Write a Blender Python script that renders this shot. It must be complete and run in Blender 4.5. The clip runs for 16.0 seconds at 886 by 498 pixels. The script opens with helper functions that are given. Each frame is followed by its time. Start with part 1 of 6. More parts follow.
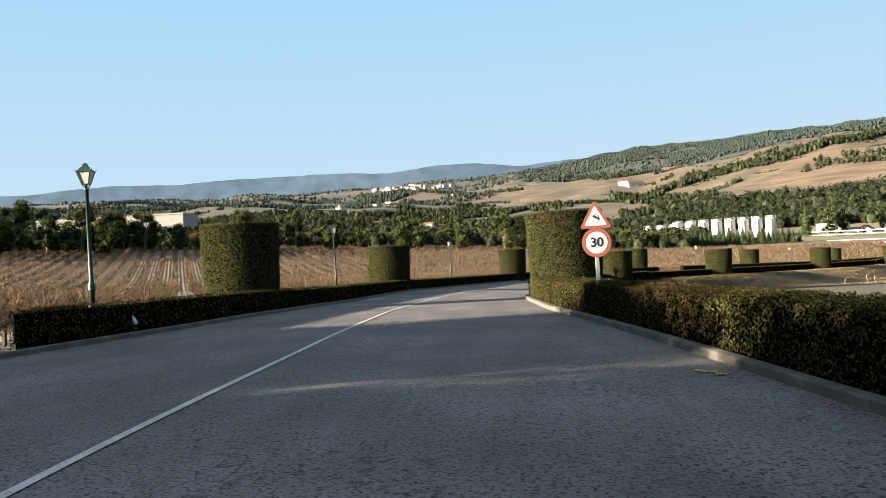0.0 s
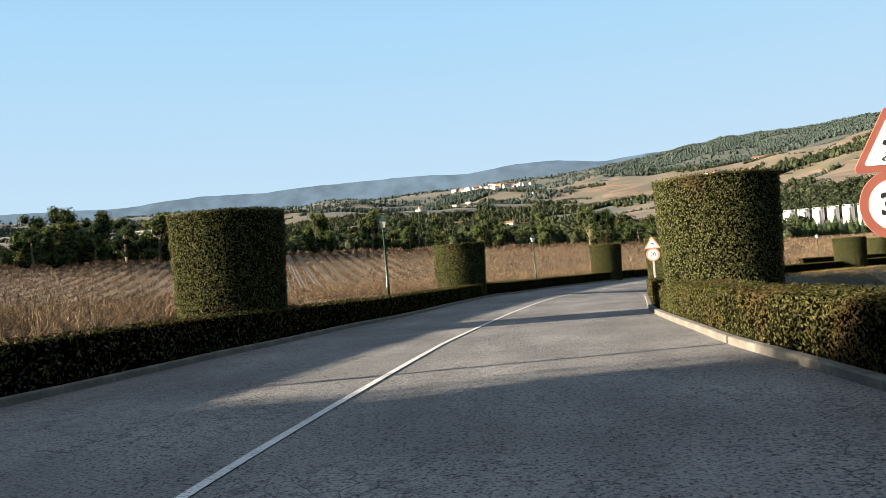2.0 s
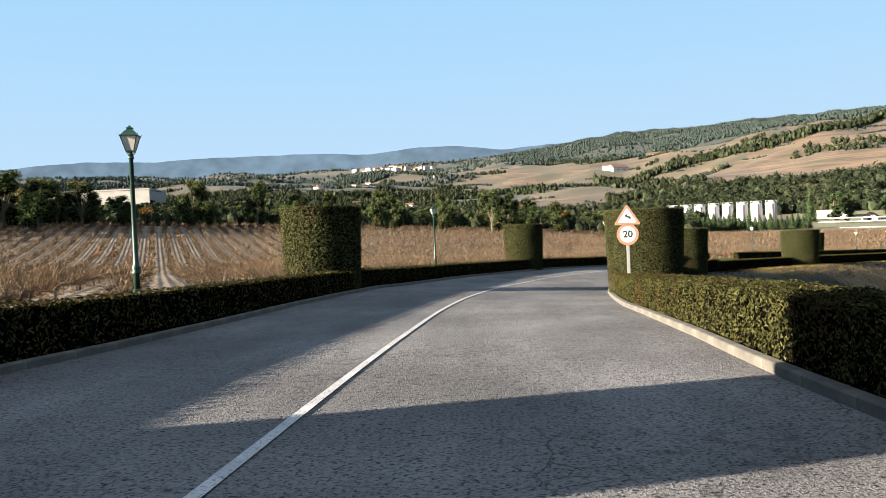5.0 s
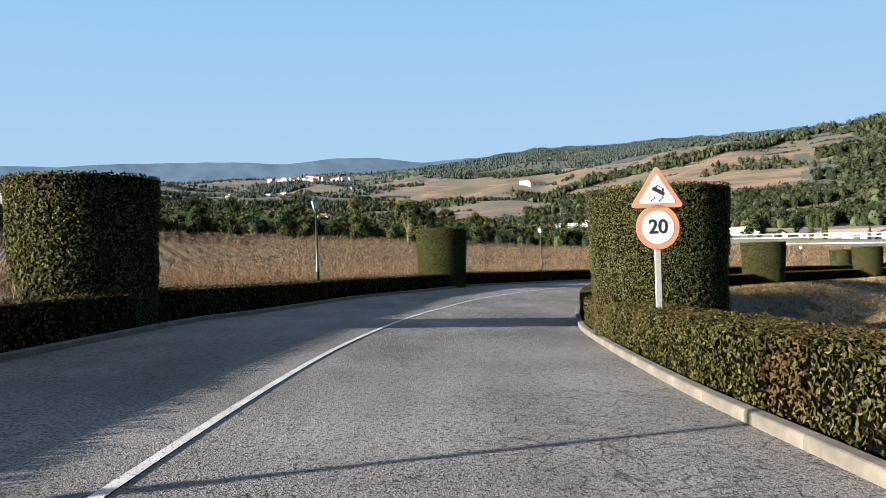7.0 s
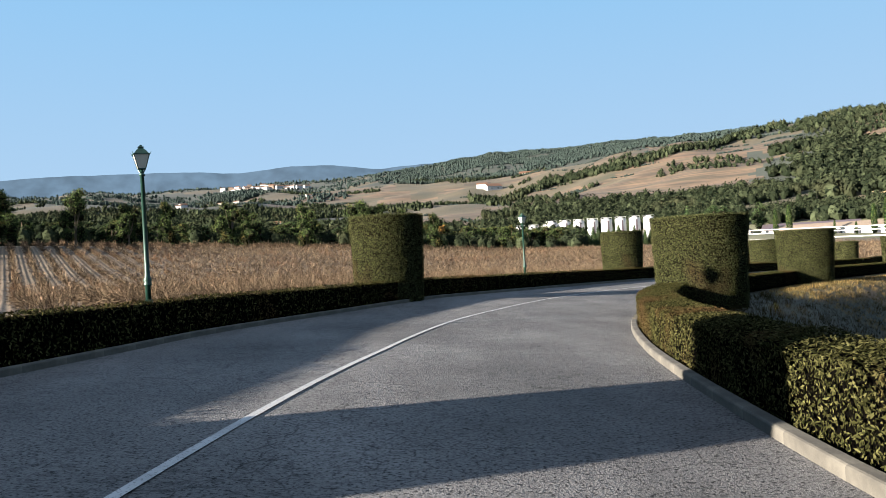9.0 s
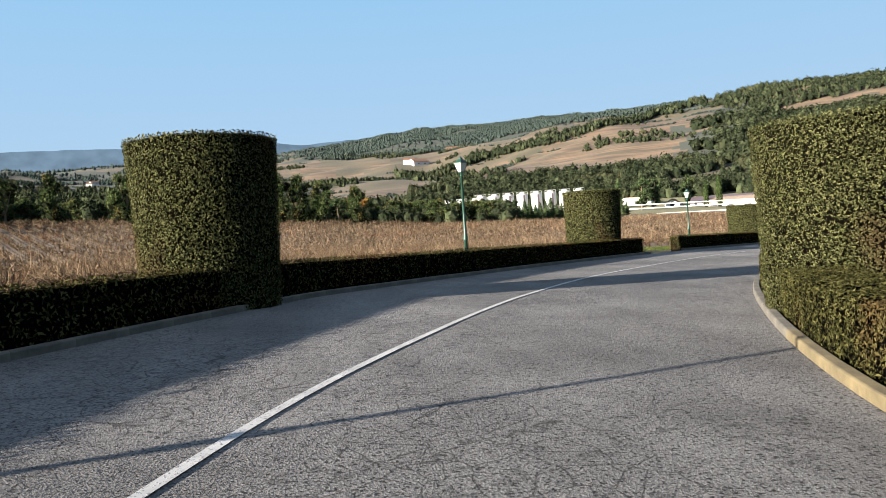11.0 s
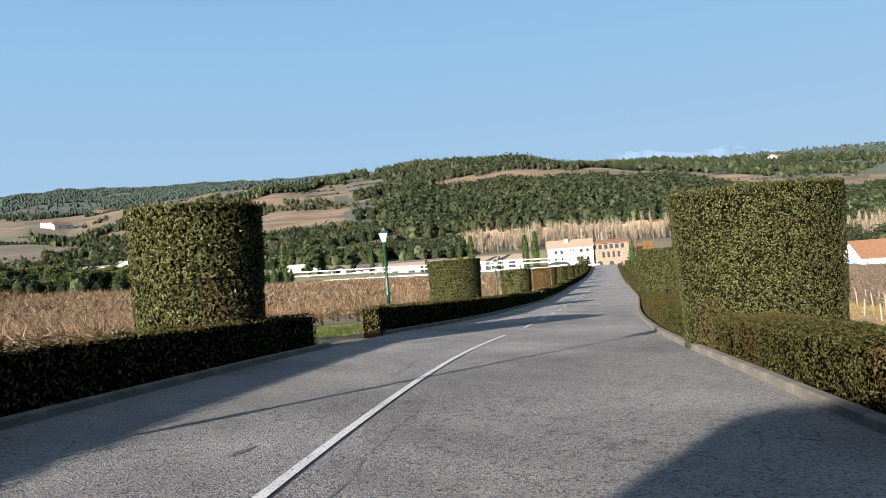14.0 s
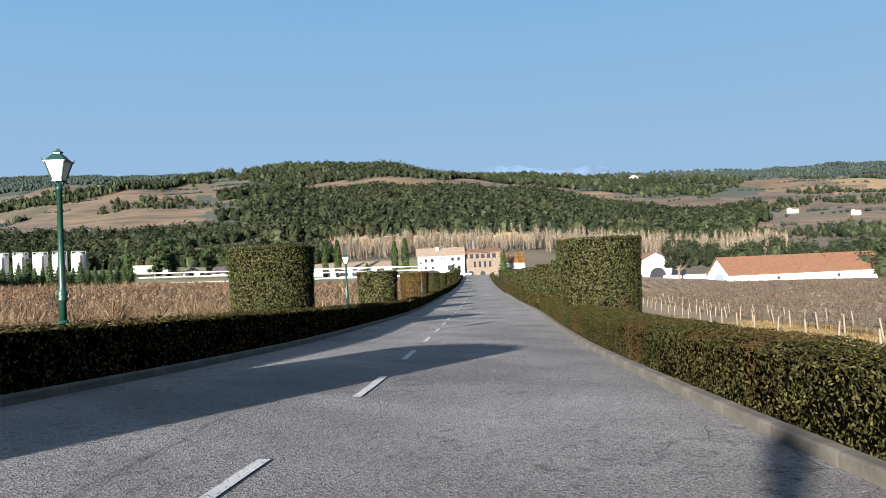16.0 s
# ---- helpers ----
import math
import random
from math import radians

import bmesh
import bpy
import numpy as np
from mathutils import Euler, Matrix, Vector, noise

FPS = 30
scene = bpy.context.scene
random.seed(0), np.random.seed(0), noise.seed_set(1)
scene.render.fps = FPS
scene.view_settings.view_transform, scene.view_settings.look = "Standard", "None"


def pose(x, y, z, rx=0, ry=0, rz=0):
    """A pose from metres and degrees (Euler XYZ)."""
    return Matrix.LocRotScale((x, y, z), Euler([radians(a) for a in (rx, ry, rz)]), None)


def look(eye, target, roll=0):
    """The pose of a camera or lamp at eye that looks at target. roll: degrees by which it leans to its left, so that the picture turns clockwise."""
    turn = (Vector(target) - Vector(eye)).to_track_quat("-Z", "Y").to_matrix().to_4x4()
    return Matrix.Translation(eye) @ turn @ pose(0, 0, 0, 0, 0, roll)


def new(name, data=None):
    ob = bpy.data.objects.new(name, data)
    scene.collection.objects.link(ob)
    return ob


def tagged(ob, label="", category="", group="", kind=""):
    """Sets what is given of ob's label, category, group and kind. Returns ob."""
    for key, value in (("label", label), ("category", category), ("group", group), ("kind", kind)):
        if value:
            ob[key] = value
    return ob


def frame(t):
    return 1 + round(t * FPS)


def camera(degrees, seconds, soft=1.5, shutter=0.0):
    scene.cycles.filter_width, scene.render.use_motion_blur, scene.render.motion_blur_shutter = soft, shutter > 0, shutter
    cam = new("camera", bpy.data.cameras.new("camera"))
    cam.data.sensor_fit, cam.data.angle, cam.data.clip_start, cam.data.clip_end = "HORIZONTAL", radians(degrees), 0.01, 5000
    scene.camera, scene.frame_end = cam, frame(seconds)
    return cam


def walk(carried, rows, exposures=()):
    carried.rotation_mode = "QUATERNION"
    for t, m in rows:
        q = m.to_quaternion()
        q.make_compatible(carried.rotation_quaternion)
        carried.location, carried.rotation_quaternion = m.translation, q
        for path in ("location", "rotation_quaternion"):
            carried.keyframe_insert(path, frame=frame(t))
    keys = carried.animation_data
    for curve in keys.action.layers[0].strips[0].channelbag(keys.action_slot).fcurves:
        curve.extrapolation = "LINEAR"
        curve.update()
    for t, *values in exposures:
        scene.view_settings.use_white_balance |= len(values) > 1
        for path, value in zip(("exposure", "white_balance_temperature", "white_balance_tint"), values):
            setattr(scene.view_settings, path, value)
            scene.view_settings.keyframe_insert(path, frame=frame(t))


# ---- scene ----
cam = camera(59.13, 16.0, 0.45)
PATH = [
    (0, (2.363, -13.875, 1.247), (2.2014, -11.8818, 1.2705), -3.38),
    (0.5, (2.253, -11.728, 1.247), (2.0433, -9.7403, 1.3156), -3.40),
    (0.7, (2.197, -10.839, 1.246), (1.9604, -8.8548, 1.3226), -3.41),
    (1, (2.096, -9.530, 1.241), (1.8113, -7.5518, 1.3126), -3.32),
    (1.5, (1.857, -7.325, 1.230), (1.4988, -5.3585, 1.2849), -4.36),
    (2, (1.594, -5.069, 1.199), (1.2268, -3.1030, 1.2381), -4.90),
    (2.5, (1.340, -2.810, 1.161), (0.9603, -0.8469, 1.1908), -5.14),
    (3, (1.040, -0.547, 1.161), (0.6562, 1.4158, 1.1746), -4.88),
    (3.5, (0.801, 1.878, 1.068), (0.4151, 3.8407, 1.0794), -4.63),
    (4.2, (0.553, 5.251, 1.016), (0.2269, 7.2238, 1.0115), -3.54),
    (4.5, (0.515, 6.791, 0.978), (0.2833, 8.7775, 0.9637), -3.11),
    (5, (0.479, 9.330, 0.886), (0.3660, 11.3263, 0.8639), -2.48),
    (7.5, (1.152, 23.820, 0.531), (1.2916, 25.8149, 0.5533), -1.86),
    (8, (1.366, 26.834, 0.433), (1.5446, 28.8260, 0.4715), -2.13),
    (8.5, (1.650, 30.041, 0.336), (1.8415, 32.0312, 0.3615), -2.82),
    (11, (4.262, 46.266, -0.115), (4.6461, 48.2275, -0.1725), -3.86),
    (11.5, (5.203, 49.199, -0.215), (5.7261, 51.1270, -0.3063), -2.94),
    (12, (6.283, 52.398, -0.228), (6.9291, 54.2911, -0.2510), -2.70),
    (12.5, (7.591, 55.435, -0.317), (8.3641, 57.2790, -0.2854), -3.07),
    (13, (9.038, 58.439, -0.373), (9.9587, 60.2141, -0.3203), -3.97),
    (13.5, (10.741, 61.283, -0.462), (11.7825, 62.9888, -0.4005), -4.27),
    (14, (12.632, 64.050, -0.551), (13.7924, 65.6782, -0.4926), -4.27),
    (14.5, (14.817, 66.842, -0.657), (16.0590, 68.4084, -0.6047), -3.50),
    (15, (17.084, 69.384, -0.762), (18.3910, 70.8969, -0.7107), -3.13),
    (15.3, (18.504, 70.847, -0.845), (19.8517, 72.3236, -0.7902), -2.85),
    (15.5, (19.437, 71.752, -0.879), (20.8030, 73.2120, -0.8221), -2.87),
    (16, (21.877, 74.118, -1.022), (23.2904, 75.5322, -0.9617), -2.63),
]
walk(cam, [(t, look(e, g, r)) for t, e, g, r in PATH], [(0, 2.97, 6900, 12), (4.5, 2.97, 6550, 12), (7.5, 2.69, 6080, 12), (8.5, 2.71, 6050, 12), (11, 2.72, 6180, 12), (11.5, 2.89, 6520, 12), (12, 2.89, 6420, 12), (12.5, 2.69, 6130, 12), (13, 2.59, 5980, 12), (14, 2.57, 6080, 12), (16, 2.38, 5830, 12)])

# ---- light ----
SUN_FROM = radians(201.0)          # the sun stands low over the field to the west
SUN_UP = radians(12.2)
world = bpy.data.worlds.new("sky")
scene.world = world
world.use_nodes = True
wn = world.node_tree.nodes
sky = wn.new("ShaderNodeTexSky")
sky.sky_type, sky.sun_disc = "NISHITA", False
sky.sun_elevation = SUN_UP
sky.sun_rotation = -math.atan2(math.cos(SUN_FROM), math.sin(SUN_FROM)) % (2 * math.pi)
sky.altitude, sky.air_density, sky.dust_density, sky.ozone_density = 200, 0.95, 0.1, 2.4
wn["Background"].inputs["Strength"].default_value = 0.05
even = wn.new("ShaderNodeMix")                  # a clear sky without the white glare round the sun
even.data_type, even.blend_type = "RGBA", "DARKEN"
even.inputs[0].default_value = 1.0
up = wn.new("ShaderNodeSeparateXYZ")
world.node_tree.links.new(wn.new("ShaderNodeTexCoord").outputs["Generated"], up.inputs[0])
most = wn.new("ShaderNodeValToRGB")             # the blue deepens from the horizon to the zenith
for k, (z, c) in enumerate([(0.0, (0.475, 0.65, 0.80)), (0.1, (0.45, 0.645, 0.82)), (0.3, (0.33, 0.59, 0.83)), (0.5, (0.2, 0.42, 0.68)), (1.0, (0.09, 0.21, 0.42))]):
    stop = most.color_ramp.elements[0] if k == 0 else most.color_ramp.elements.new(z)
    stop.position, stop.color = z, (*c, 1)
most.color_ramp.elements.remove(most.color_ramp.elements[-1])
world.node_tree.links.new(up.outputs["Z"], most.inputs[0])
bright = wn.new("ShaderNodeVectorMath")
bright.operation = "SCALE"
bright.inputs["Scale"].default_value = 3.05
world.node_tree.links.new(most.outputs[0], bright.inputs[0])
world.node_tree.links.new(bright.outputs[0], even.inputs[7])
world.node_tree.links.new(sky.outputs[0], even.inputs[6])
clear = wn.new("ShaderNodeMix")
clear.data_type = "RGBA"
clear.inputs[0].default_value = 0.6
world.node_tree.links.new(even.outputs[2], clear.inputs[6])
world.node_tree.links.new(bright.outputs[0], clear.inputs[7])
world.node_tree.links.new(clear.outputs[2], wn["Background"].inputs[0])
sun = new("sun", bpy.data.lights.new("sun", "SUN"))
sun.data.energy, sun.data.angle, sun.data.color = 5.0, radians(0.55), (1.0, 0.88, 0.72)
sun.matrix_world = look((math.cos(SUN_FROM) * math.cos(SUN_UP), math.sin(SUN_FROM) * math.cos(SUN_UP), math.sin(SUN_UP)), (0, 0, 0))


# ---- helpers ----
def part(name, data, material, parent=None, label="", category="", kind="", group=""):
    """Links a bmesh or a mesh as one object under a thing."""
    if isinstance(data, bmesh.types.BMesh):
        me = bpy.data.meshes.new(name)
        data.to_mesh(me)
        data.free()
    else:
        me = data
    if material is not None and not me.materials:
        for m in material if isinstance(material, (list, tuple)) else (material,):
            me.materials.append(m)
    ob = new(name, me)
    if parent is not None:
        ob.parent = parent
    return tagged(ob, label, category, group, kind)


def thing(name, label, category, x=0.0, y=0.0, z=0.0, rz=0.0, group=""):
    ob = new(name)
    ob.matrix_basis = pose(x, y, z, 0, 0, rz)
    return tagged(ob, label, category, group)


def mesh_np(name, verts, faces, smooth=False, index=None):
    """A mesh from arrays; faces all have the same number of corners."""
    verts, faces = np.asarray(verts, np.float32), np.asarray(faces, np.int32)
    me = bpy.data.meshes.new(name)
    me.vertices.add(len(verts))
    me.vertices.foreach_set("co", verts.ravel())
    n, k = faces.shape
    me.loops.add(n * k)
    me.loops.foreach_set("vertex_index", faces.ravel())
    me.polygons.add(n)
    me.polygons.foreach_set("loop_start", np.arange(0, n * k, k, dtype=np.int32))
    me.polygons.foreach_set("loop_total", np.full(n, k, np.int32))
    if index is not None:
        me.polygons.foreach_set("material_index", np.asarray(index, np.int32))
    me.polygons.foreach_set("use_smooth", np.full(n, smooth))
    me.update(calc_edges=True)
    return me


def box(bm, x0, y0, z0, x1, y1, z1, bevel=0.0):
    made = bmesh.ops.create_cube(bm, size=1.0, matrix=Matrix.LocRotScale(((x0 + x1) / 2, (y0 + y1) / 2, (z0 + z1) / 2), None, (x1 - x0, y1 - y0, z1 - z0)))
    if bevel:
        edges = {e for v in made["verts"] for e in v.link_edges}
        bmesh.ops.bevel(bm, geom=list(edges), offset=bevel, segments=2, affect="EDGES")


def turned(bm, profile, sides=16, cx=0.0, cy=0.0):
    """A turned solid from (radius, height) pairs, closed at both ends."""
    rings = [[bm.verts.new((cx + r * math.cos(2 * math.pi * i / sides), cy + r * math.sin(2 * math.pi * i / sides), z)) for i in range(sides)] for r, z in profile]
    for a, b in zip(rings, rings[1:]):
        for i in range(sides):
            f = bm.faces.new((a[i], a[(i + 1) % sides], b[(i + 1) % sides], b[i]))
            f.smooth = True
    bm.faces.new(rings[0][::-1])
    bm.faces.new(rings[-1])


def extruded(bm, outline, z0, z1):
    low = [bm.verts.new((x, y, z0)) for x, y in outline]
    top = [bm.verts.new((x, y, z1)) for x, y in outline]
    bm.faces.new(low[::-1])
    bm.faces.new(top)
    for i in range(len(outline)):
        j = (i + 1) % len(outline)
        bm.faces.new((low[i], low[j], top[j], top[i]))


# ---- materials ----
def material(name, rough=0.8, metal=0.0):
    m = bpy.data.materials.new(name)
    m.use_nodes = True
    n, l = m.node_tree.nodes, m.node_tree.links
    b = n["Principled BSDF"]
    b.inputs["Roughness"].default_value, b.inputs["Metallic"].default_value = rough, metal
    return m, n, l, b


def tex(n, l, kind, scale, detail=4.0, source=None, stretch=None, coords="Object"):
    t = n.new(kind)
    t.inputs["Scale"].default_value = scale
    if "Detail" in t.inputs:
        t.inputs["Detail"].default_value = detail
    if source is None:
        source = n.new("ShaderNodeTexCoord").outputs[coords]
    if stretch:
        mp = n.new("ShaderNodeMapping")
        mp.inputs["Scale"].default_value = stretch
        l.new(source, mp.inputs["Vector"])
        source = mp.outputs[0]
    l.new(source, t.inputs["Vector"])
    return t


def ramp(n, l, source, stops):
    r = n.new("ShaderNodeValToRGB")
    while len(r.color_ramp.elements) < len(stops):
        r.color_ramp.elements.new(0.5)
    for e, (p, c) in zip(r.color_ramp.elements, stops):
        e.position, e.color = p, (*c, 1) if len(c) == 3 else c
    l.new(source, r.inputs[0])
    return r.outputs[0]


def mix(n, l, fac, a, b, blend="MIX"):
    m = n.new("ShaderNodeMix")
    m.data_type, m.blend_type = "RGBA", blend
    for key, v in ((0, fac), (6, a), (7, b)):
        if hasattr(v, "is_linked"):
            l.new(v, m.inputs[key])
        elif key == 0:
            m.inputs[0].default_value = v
        else:
            m.inputs[key].default_value = (*v, 1)
    return m.outputs[2]


def bump(n, l, b, height, strength=0.4, distance=0.02):
    k = n.new("ShaderNodeBump")
    k.inputs["Strength"].default_value, k.inputs["Distance"].default_value = strength, distance
    l.new(height, k.inputs["Height"])
    l.new(k.outputs[0], b.inputs["Normal"])


def grey(v):
    return (v, v, v)


def plain(name, colour, rough=0.6, metal=0.0, vary=0.12, scale=6.0, relief=0.0, shine=0.5):
    """A painted or cast surface with faint mottling and grime."""
    m, n, l, b = material(name, rough, metal)
    b.inputs["Specular IOR Level"].default_value = shine
    t = tex(n, l, "ShaderNodeTexNoise", scale, 5)
    c = ramp(n, l, t.outputs["Fac"], [(0.3, [v * (1 - vary) for v in colour]), (0.7, [min(1, v * (1 + vary)) for v in colour])])
    l.new(c, b.inputs["Base Color"])
    if relief:
        bump(n, l, b, tex(n, l, "ShaderNodeTexNoise", scale * 12, 3).outputs["Fac"], relief, 0.01)
    return m


def foliage(name, dark, mid, light, dry, dry_share=0.12, patch=0.9, coords="Object"):
    """Leaves that differ one by one, with patches of dry or yellowed ones."""
    m, n, l, b = material(name, 0.6)
    geo = n.new("ShaderNodeNewGeometry")
    c = ramp(n, l, geo.outputs["Random Per Island"], [(0.0, dark), (0.5, mid), (0.88, light), (1.0, [min(1, v * 1.5) for v in light])])
    p = tex(n, l, "ShaderNodeTexNoise", patch, 3, coords=coords)
    where = ramp(n, l, p.outputs["Fac"], [(0.62 - dry_share, grey(0.0)), (0.75 - dry_share, grey(0.75))])
    c = mix(n, l, where, c, dry)
    l.new(c, b.inputs["Base Color"])
    b.inputs["Specular IOR Level"].default_value = 0.0
    tr = n.new("ShaderNodeBsdfTranslucent")
    l.new(c, tr.inputs["Color"])
    ms = n.new("ShaderNodeMixShader")
    ms.inputs[0].default_value = 0.025
    out = n["Material Output"]
    l.new(b.outputs[0], ms.inputs[1])
    l.new(tr.outputs[0], ms.inputs[2])
    l.new(ms.outputs[0], out.inputs["Surface"])
    return m


def asphalt_material():
    m, n, l, b = material("asphalt", 0.82)
    src = n.new("ShaderNodeTexCoord").outputs["Object"]
    stone = tex(n, l, "ShaderNodeTexVoronoi", 52, source=src)
    grit = ramp(n, l, stone.outputs["Color"], [(0.0, grey(0.026)), (0.5, (0.077, 0.074, 0.0725)), (1.0, (0.153, 0.147, 0.141))])
    worn = ramp(n, l, tex(n, l, "ShaderNodeTexNoise", 0.35, 6, src).outputs["Fac"], [(0.35, grey(0.72)), (0.65, grey(1.12))])
    c = mix(n, l, 1.0, grit, worn, "MULTIPLY")
    pit = ramp(n, l, tex(n, l, "ShaderNodeTexNoise", 36, 5, src).outputs["Fac"], [(0.36, grey(0.2)), (0.45, grey(1.0)), (0.7, grey(1.15))])
    # the surface is rougher before the bend, and paler on the avenue
    sep = n.new("ShaderNodeSeparateXYZ")
    l.new(src, sep.inputs[0])
    span = n.new("ShaderNodeMapRange")
    span.inputs["From Min"].default_value, span.inputs["From Max"].default_value = 60.0, 82.0
    span.inputs["To Min"].default_value, span.inputs["To Max"].default_value = 1.0, 0.35
    l.new(sep.outputs["Y"], span.inputs["Value"])
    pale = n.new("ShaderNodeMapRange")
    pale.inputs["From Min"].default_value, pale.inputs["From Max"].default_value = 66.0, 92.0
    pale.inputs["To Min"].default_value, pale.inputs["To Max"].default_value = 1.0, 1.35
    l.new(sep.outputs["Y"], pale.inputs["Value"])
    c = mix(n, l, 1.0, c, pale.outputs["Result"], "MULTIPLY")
    c = mix(n, l, span.outputs["Result"], c, pit, "MULTIPLY")
    hole = ramp(n, l, tex(n, l, "ShaderNodeTexNoise", 7.5, 3, src).outputs["Fac"], [(0.36, grey(0.62)), (0.43, grey(1.0))])
    patch = ramp(n, l, tex(n, l, "ShaderNodeTexNoise", 0.4, 3, src).outputs["Fac"], [(0.45, grey(0.1)), (0.6, grey(0.9))])
    c = mix(n, l, patch, c, hole, "MULTIPLY")
    streak = ramp(n, l, tex(n, l, "ShaderNodeTexNoise", 1.3, 4, src, (1, 0.2, 1)).outputs["Fac"], [(0.4, grey(0.85)), (0.6, grey(1.05))])
    c = mix(n, l, 0.8, c, streak, "MULTIPLY")
    warp = tex(n, l, "ShaderNodeTexNoise", 1.2, 3, src)
    moved = mix(n, l, 0.3, src, warp.outputs["Color"], "ADD")
    crack = n.new("ShaderNodeTexVoronoi")
    crack.feature = "DISTANCE_TO_EDGE"
    crack.inputs["Scale"].default_value = 1.1
    l.new(moved, crack.inputs["Vector"])
    where = ramp(n, l, tex(n, l, "ShaderNodeTexNoise", 0.22, 3, src).outputs["Fac"], [(0.56, grey(0.0)), (0.66, grey(1.0))])
    line = ramp(n, l, crack.outputs["Distance"], [(0.0, grey(1.0)), (0.009, grey(0.0))])
    both = mix(n, l, 1.0, where, line, "MULTIPLY")
    c = mix(n, l, both, c, (0.03, 0.028, 0.026))
    # a finer net of cracks where the old surface crumbles
    net = n.new("ShaderNodeTexVoronoi")
    net.feature = "DISTANCE_TO_EDGE"
    net.inputs["Scale"].default_value = 3.4
    l.new(moved, net.inputs["Vector"])
    fine = ramp(n, l, net.outputs["Distance"], [(0.0, grey(1.0)), (0.03, grey(0.0))])
    crumble = ramp(n, l, tex(n, l, "ShaderNodeTexNoise", 0.45, 5, src, (1.0, 0.45, 1.0)).outputs["Fac"], [(0.53, grey(0.0)), (0.6, grey(0.85))])
    old = mix(n, l, 1.0, mix(n, l, 1.0, fine, crumble, "MULTIPLY"), span.outputs["Result"], "MULTIPLY")
    c = mix(n, l, old, c, (0.022, 0.02, 0.019))
    l.new(c, b.inputs["Base Color"])
    rub = mix(n, l, 0.6, stone.outputs["Distance"], pit, "MULTIPLY")
    b.inputs["Specular IOR Level"].default_value = 0.12
    bump(n, l, b, rub, 0.5, 0.014)
    return m


def soil_material(name, low, high, stones=0.35, scale=1.0, furrow=None):
    """Tilled earth: clods, pale stones, damp patches; furrow: (direction in degrees, spacing)."""
    m, n, l, b = material(name, 0.95)
    src = n.new("ShaderNodeTexCoord").outputs["Object"]
    c = ramp(n, l, tex(n, l, "ShaderNodeTexNoise", 0.09 * scale, 6, src).outputs["Fac"], [(0.3, low), (0.7, high)])
    clod = tex(n, l, "ShaderNodeTexNoise", 5 * scale, 8, src)
    c = mix(n, l, 0.8, c, ramp(n, l, clod.outputs["Fac"], [(0.35, grey(0.55)), (0.65, grey(1.15))]), "MULTIPLY")
    peb = tex(n, l, "ShaderNodeTexVoronoi", 7 * scale, source=src)
    spots = ramp(n, l, peb.outputs["Distance"], [(0.12, grey(stones)), (0.2, grey(0.0))])
    c = mix(n, l, spots, c, (0.5, 0.44, 0.36))
    if furrow:
        mp = n.new("ShaderNodeMapping")
        mp.inputs["Rotation"].default_value = (0, 0, radians(furrow[0]))
        l.new(src, mp.inputs["Vector"])
        wv = n.new("ShaderNodeTexWave")
        wv.inputs["Scale"].default_value = 0.314 / furrow[1]
        wv.inputs["Distortion"].default_value = 0.8
        l.new(mp.outputs[0], wv.inputs["Vector"])
        c = mix(n, l, 0.4, c, ramp(n, l, wv.outputs["Fac"], [(0.15, grey(0.6)), (0.7, grey(1.15))]), "MULTIPLY")
        both = n.new("ShaderNodeMath")
        both.operation = "ADD"
        l.new(wv.outputs["Fac"], both.inputs[0])
        l.new(clod.outputs["Fac"], both.inputs[1])
        relief = both.outputs[0]
    else:
        relief = clod.outputs["Fac"]
    l.new(c, b.inputs["Base Color"])
    bump(n, l, b, relief, 0.8, 0.08)
    return m


def terrace_material():
    """Far terraces: strips of bare earth, stubble and scrub that follow the contours."""
    m, n, l, b = material("terraced_fields", 0.95)
    src = n.new("ShaderNodeTexCoord").outputs["Object"]
    band = tex(n, l, "ShaderNodeTexNoise", 1.0, 4, src, (0.004, 0.004, 0.13))
    c = ramp(n, l, band.outputs["Fac"], [(0.34, (0.030, 0.023, 0.009)), (0.42, (0.053, 0.035, 0.018)), (0.46, (0.095, 0.059, 0.031)), (0.485, (0.038, 0.028, 0.013)), (0.51, (0.058, 0.043, 0.021)), (0.57, (0.110, 0.067, 0.035)), (0.62, (0.044, 0.031, 0.014)), (0.7, (0.102, 0.058, 0.029))])
    c = mix(n, l, 0.7, c, ramp(n, l, tex(n, l, "ShaderNodeTexNoise", 0.03, 8, src).outputs["Fac"], [(0.35, grey(0.6)), (0.65, grey(1.2))]), "MULTIPLY")
    l.new(c, b.inputs["Base Color"])
    return m


ASPHALT = asphalt_material()


def worn_paint():
    """Road paint rubbed through to the asphalt in flecks."""
    m, n, l, b = material("road_paint", 0.7)
    src = n.new("ShaderNodeTexCoord").outputs["Object"]
    c = ramp(n, l, tex(n, l, "ShaderNodeTexNoise", 3.0, 5, src).outputs["Fac"], [(0.3, (0.28, 0.277, 0.268)), (0.7, (0.42, 0.413, 0.4))])
    fleck = ramp(n, l, tex(n, l, "ShaderNodeTexNoise", 42, 4, src).outputs["Fac"], [(0.36, grey(1.0)), (0.44, grey(0.0))])
    c = mix(n, l, fleck, c, (0.13, 0.125, 0.12))
    l.new(c, b.inputs["Base Color"])
    bump(n, l, b, fleck, 0.4, 0.004)
    return m


